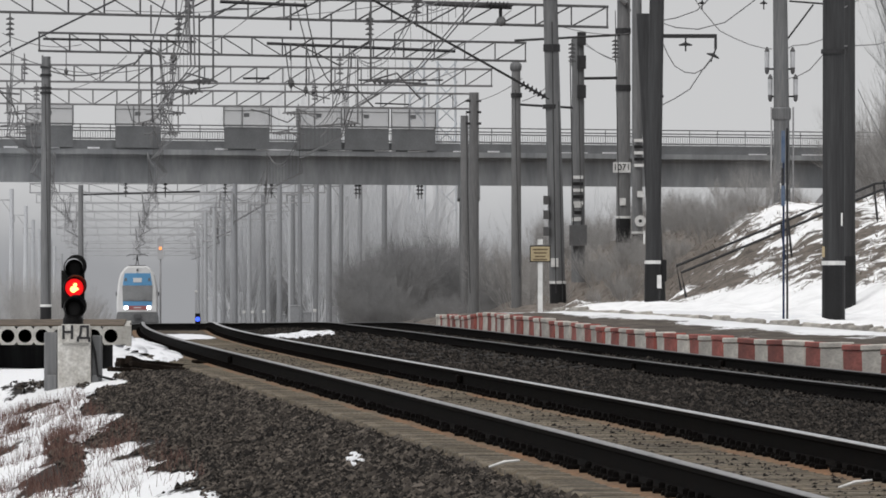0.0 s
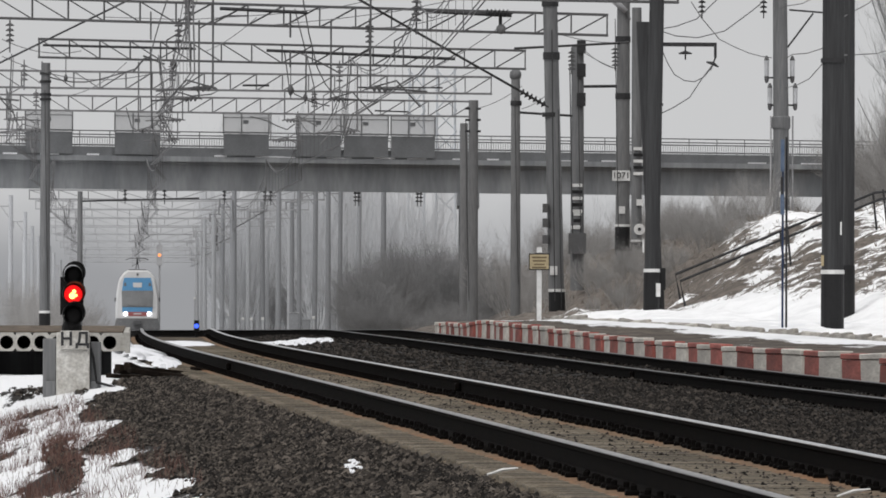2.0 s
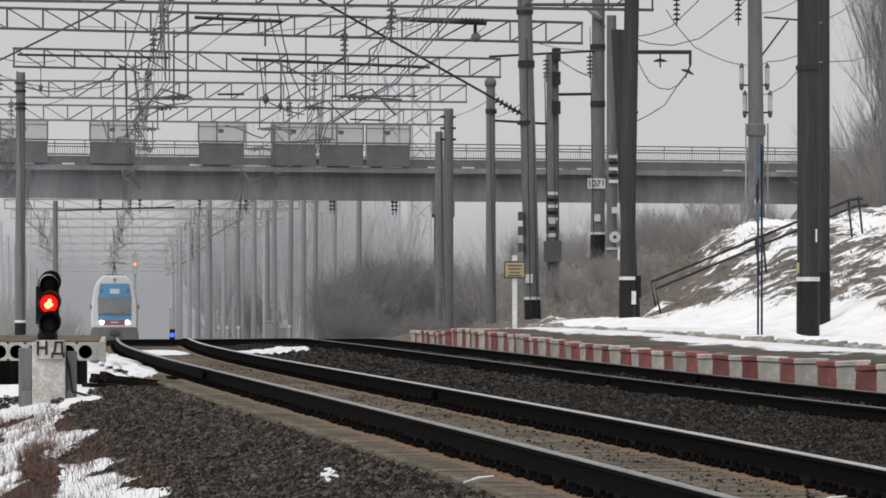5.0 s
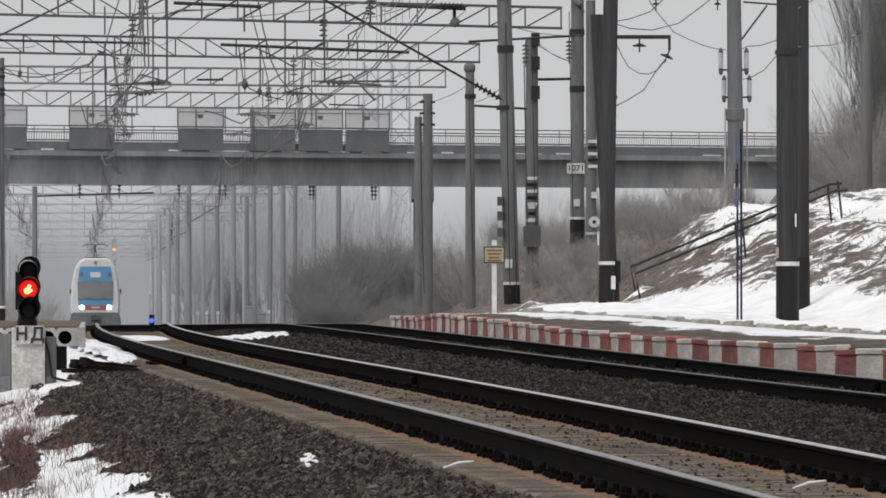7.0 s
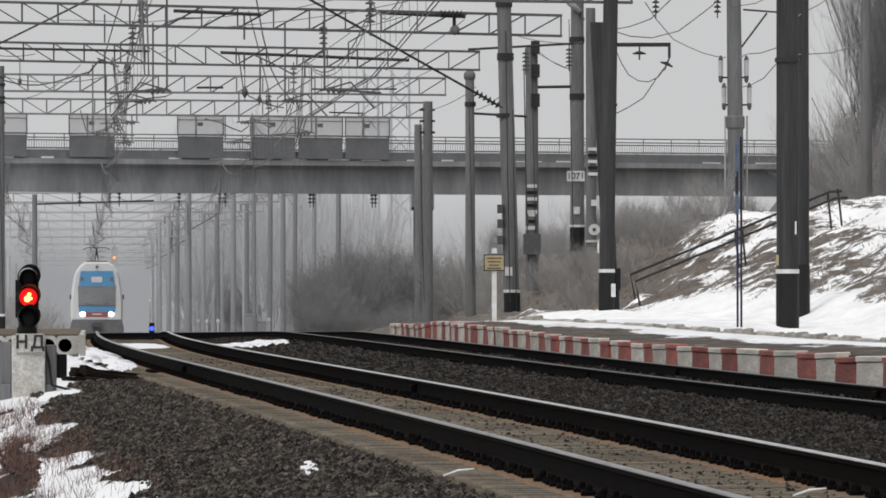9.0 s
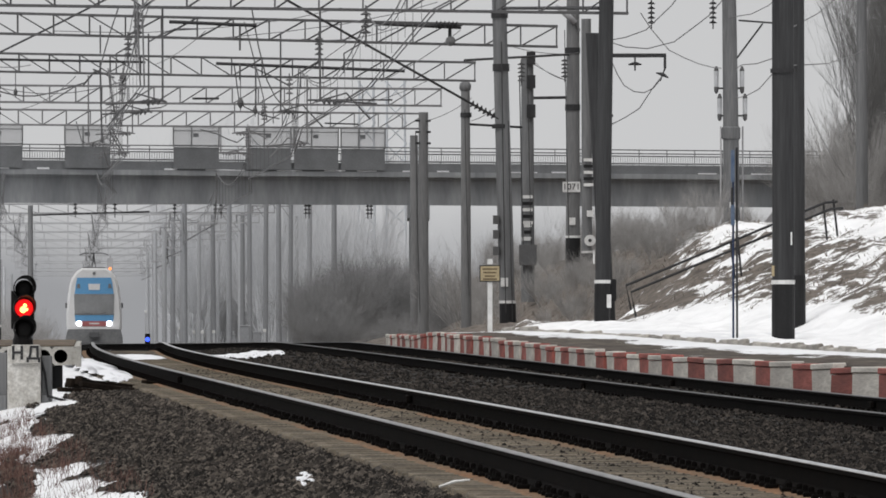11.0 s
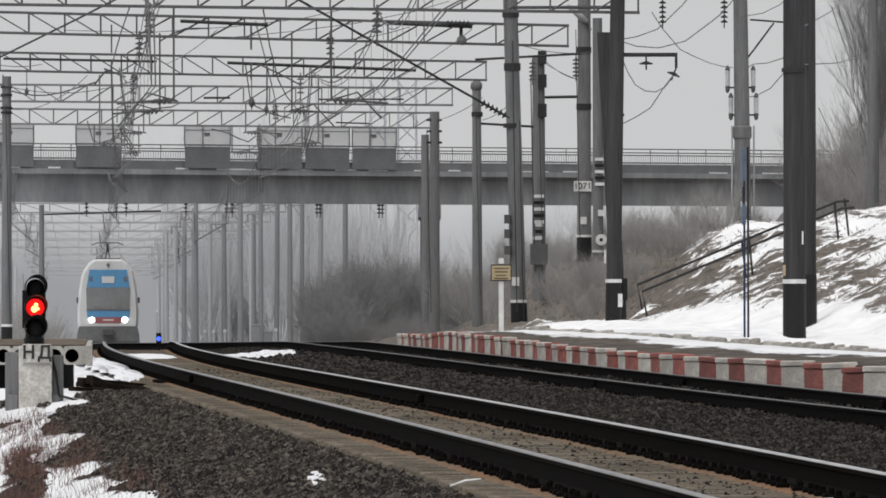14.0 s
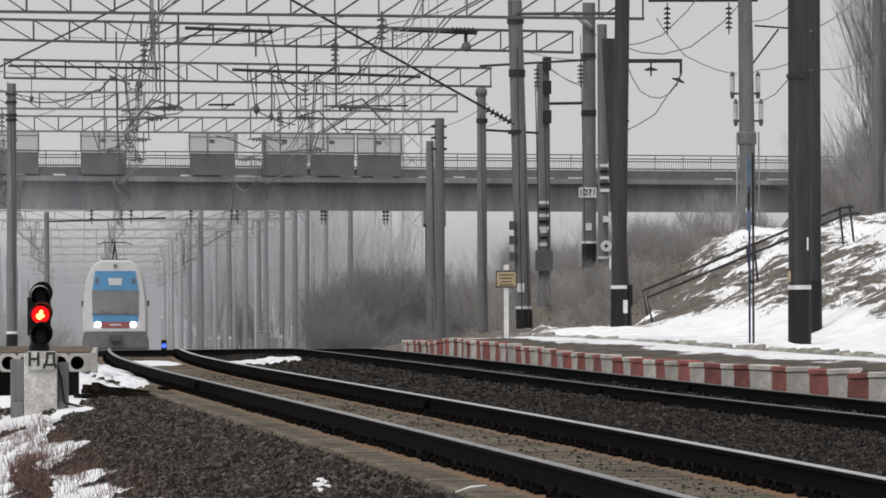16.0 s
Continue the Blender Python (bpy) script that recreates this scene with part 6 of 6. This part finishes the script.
def stones():
    """Loose crushed stone over the ballast."""
    rng = random.Random(5)
    shoulder, between_tracks = ([], []), ([], [])

    def put(x, y, z, s):
        verts, faces = shoulder if x < rail_x(y) else between_tracks
        k = len(verts)
        a = rng.uniform(0, 6.28)
        ca, sa = math.cos(a), math.sin(a)
        for px, py, pz in ((1, 0, 0), (0, 1, 0), (-1, 0, 0), (0, -1, 0), (0, 0, 0.8), (0, 0, -0.8)):
            px, py, pz = (px + rng.uniform(-0.4, 0.4)) * s, (py + rng.uniform(-0.4, 0.4)) * s, (pz + rng.uniform(-0.3, 0.3)) * s
            verts.append((x + px * ca - py * sa, y + px * sa + py * ca, z + pz))
        for f in ((0, 1, 4), (1, 2, 4), (2, 3, 4), (3, 0, 4), (1, 0, 5), (2, 1, 5), (3, 2, 5), (0, 3, 5)):
            faces.append(tuple(k + i for i in f))

    for _ in range(135000):
        y = 55 + 105 * rng.random() ** 1.3
        r = rng.random()
        u = rng.uniform(-3.7, -1.25) if r < 0.62 else rng.uniform(1.25, side_x(y) - rail_x(y) - 0.9)
        if snow_cover(u, y) + 0.5 * noise.noise(((rail_x(y) + u) * 1.7, y * 0.17, 6)) > -0.15 and (snow_cover(u, y) > 0.12 or rng.random() < 0.93):
            continue
        x = rail_x(y) + u
        put(x, y, ground_z(x, y) + 0.005, rng.uniform(0.011, 0.026) * (1.8 if rng.random() < 0.07 else 1))
    for _ in range(26000):
        y = rng.uniform(130, 262)
        u = rng.uniform(-2.9, side_x(y) - rail_x(y) + 1.6)
        x = rail_x(y) + u
        if abs(u) < 1.3 or abs(x - side_x(y) - 0.8) < 0.1 or abs(x - side_x(y) + 0.8) < 0.1 or snow_cover(u, y) > -0.15:
            continue
        put(x, y, ground_z(x, y) + 0.005, rng.uniform(0.02, 0.045))
    for _ in range(4500):
        y = 55 + 130 * rng.random() ** 1.4
        x = rail_x(y) + rng.uniform(-0.65, 0.65)
        put(x, y, rail_z(y) - 0.212, rng.uniform(0.012, 0.03))
    tagged(mesh_from("ballast_stones", *shoulder, STONE), "loose grey-brown crushed stone on the shoulder", "ballast", kind="stuff")
    tagged(mesh_from("ballast_stones", *between_tracks, STONEOILY), "oil-darkened crushed stone between the tracks", "ballast", kind="stuff")


stones()


def snow_patches():
    """Thin leftover snow lying on the ballast."""
    rng = random.Random(21)
    for u, y, w, d, lift in ((-1.93, 82, 0.045, 0.8, -0.012), (-1.86, 82.6, 0.035, 0.5, -0.012), (-1.99, 80.7, 0.03, 0.4, -0.012), (-1.85, 83.5, 0.028, 0.4, -0.012), (-1.9, 81.2, 0.02, 0.5, -0.012), (0.0, 226, 0.5, 8, 0.05), (1.5, 235, 0.5, 7, 0), (2.1, 233, 0.5, 7, 0), (2.6, 234, 0.6, 6, 0),
                             (-1.2, 200, 0.3, 26, 0.06), (-1.15, 174, 0.22, 12, 0.055), (-1.3, 162, 0.16, 5, 0.045)):
        bm = bmesh.new()
        x0 = rail_x(y) + u
        n = 40
        ring, mid = [], []
        for i in range(n):
            a = 2 * math.pi * i / n
            r = 1 + 0.35 * noise.noise((math.cos(a) * 2.2 + y, math.sin(a) * 2.2, u)) + rng.uniform(-0.22, 0.22)
            for lst, f, h in ((ring, 1.0, -0.01), (mid, 0.8, 0.035)):
                px, py = x0 + w * r * f * math.cos(a) - 0.045 * d * f * math.sin(a), y + d * r * f * math.sin(a)
                lst.append(bm.verts.new((px, py, ground_z(px, py) + h + lift)))
        c = bm.verts.new((x0, y, ground_z(x0, y) + 0.04 + lift))
        for i in range(n):
            j = (i + 1) % n
            bm.faces.new((ring[i], ring[j], mid[j], mid[i]))
            bm.faces.new((mid[i], mid[j], c))
        tagged(part("snow_patch", bm, SNOW, smooth=True), "leftover patch of old white snow on ballast", "snow", "snow patches")


snow_patches()


def small_things():
    """Rail anchors, planks and sticks, and the far red signal."""
    for cx, cz, side, y in ((rail_x, rail_z, -0.8, 145.0), (rail_x, rail_z, 0.8, 118.0), (side_x, side_z, -0.8, 158.5), (side_x, side_z, 0.8, 163.0), (side_x, side_z, 0.8, 132.0)):
        bm = bmesh.new()
        box(bm, -0.07, -0.015, -0.22, 0.22, -0.14, -0.05)
        bmesh.ops.bevel(bm, geom=list(bm.edges), offset=0.015, segments=1, affect="EDGES")
        o = tagged(part("fishplate", bm, RAIL), "rusty fishplate bolted to the rail web", "rail joint", "rail joints")
        d = math.atan((cx(y + 1) - cx(y - 1)) / 2)
        o.matrix_basis = Matrix.Translation((cx(y) + side, y, cz(y))) @ Matrix.Rotation(-d, 4, "Z")
    for x, y, z, ln, h, turn, mm, label in ((-3.85, 150, 1.62, 1.9, 0.09, 62, CHARRED, "dark wet plank lying on the ballast"), (-3.4, 147, 1.52, 1.5, 0.07, 70, CHARRED, "dark wet plank lying on the ballast"),
                                            (-3.0, 152, 1.6, 1.2, 0.06, 55, CHARRED, "dark wet plank lying on the ballast"), (-4.0, 146, 1.45, 0.8, 0.08, 40, CHARRED, "dark wet plank lying on the ballast"),
                                            (-3.7, 149, 1.5, 1.7, 0.14, 48, CHARRED, "charred dark timber lying by the signal"), (-3.55, 145.5, 1.5, 1.1, 0.1, 30, CHARRED, "charred dark timber lying by the signal"), (-3.95, 148.5, 1.5, 1.3, 0.16, 75, CHARRED, "charred dark timber lying by the signal")):
        bm = bmesh.new()
        box(bm, -ln / 2, ln / 2, -0.05, 0.05, 0, h * 0.7)
        o = tagged(part("plank", bm, mm, bevel=0.01), label, "plank", "old planks")
        o.matrix_basis = pose(x, y, ground_z(x, y) - 0.01, random.uniform(-4, 4), random.uniform(2, 8), turn)
    for u, y, ln, turn in ((-1.33, 73.5, 0.2, 0), (0.38, 67.2, 0.2, 0)):
        bm = bmesh.new()
        tube(bm, [(-ln / 2, 0, -0.025), (0, 0.03, 0.008), (ln / 2, 0, 0.02)], [0.008, 0.012, 0.006], 6)
        o = tagged(part("stick", bm, WHITE), "pale dry stick lying on the sleepers", "stick", "dry sticks")
        o.matrix_basis = pose(rail_x(y) + u, y, rail_z(y) - 0.17, 0, 0, turn)
    p = bearing(-500, 139, 960)
    sg = thing("far_signal", "far line signal with an orange light on a mast", "railway signal", at=(p.x, p.y, EYE - 0.5))
    bm = bmesh.new()
    tube(bm, [(0, 0, -0.3), (0, 0, p.z - EYE + 1.6)], 0.08, 6)
    part("mast", bm, HAZESTEEL, sg)
    bm = bmesh.new()
    box(bm, -0.25, 0.25, -0.2, -0.1, p.z - EYE - 0.4, p.z - EYE + 1.4)
    part("head", bm, HAZESTEEL, sg)
    bm = bmesh.new()
    lathe(bm, [(0.13, 0.2), (0.1, 0.26)], (0, 0, p.z - EYE + 0.5), 12, Matrix.Rotation(radians(90), 4, "X"))
    part("lens", bm, ORANGELAMP, sg, "lit orange lens")


def far_masts():
    """Lattice masts almost lost in mist, which is painted as pale steel."""
    for a, b, w in ((-46, 480, 3.4), (6, 480, 4.2), (40, 370, 2.2)):
        p = bearing(a, 0, 2200)
        h = b * 2200 / 20000
        t = thing("lattice_mast", "tall lattice mast painted pale with mist", "mast", "far masts", at=(p.x, p.y, EYE - 1))
        bm = bmesh.new()
        for e in (-w / 2, w / 2):
            tube(bm, [(e, 0, -1), (e * 0.8, 0, h)], 0.22, 4)
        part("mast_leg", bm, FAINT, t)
        bm = bmesh.new()
        n = int(h / 4)
        for i in range(n):
            z0, z1 = h * i / n, h * (i + 1) / n
            tube(bm, [(-w / 2, 0, z0), (w / 2, 0, z1)], 0.14, 4)
            tube(bm, [(w / 2, 0, z0), (-w / 2, 0, z1)], 0.14, 4)
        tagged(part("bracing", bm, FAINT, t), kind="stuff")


# mast steel lightened and blued: haze painted into its colour
FAINT = mat("mist_paled_steel", (0.6, 0.63, 0.67), 0.7, 0.05, 2, 0.2, 0.0)
far_masts()
ORANGELAMP = glow("orange_lamp", (1.0, 0.3, 0.08), 1.3)
small_things()


# ---------------------------------------------------------------- movement
def motions():
    rows = []
    for t in range(17):
        y = 36800 * (0.02506 - 0.000575 * t + 0.7e-6 * t * t)
        rows.append((t, pose(rail_x(y), y, rail_z(y), 0, 0, math.degrees(math.atan(0.0285)))))
    walk(TRAIN, rows)


motions()
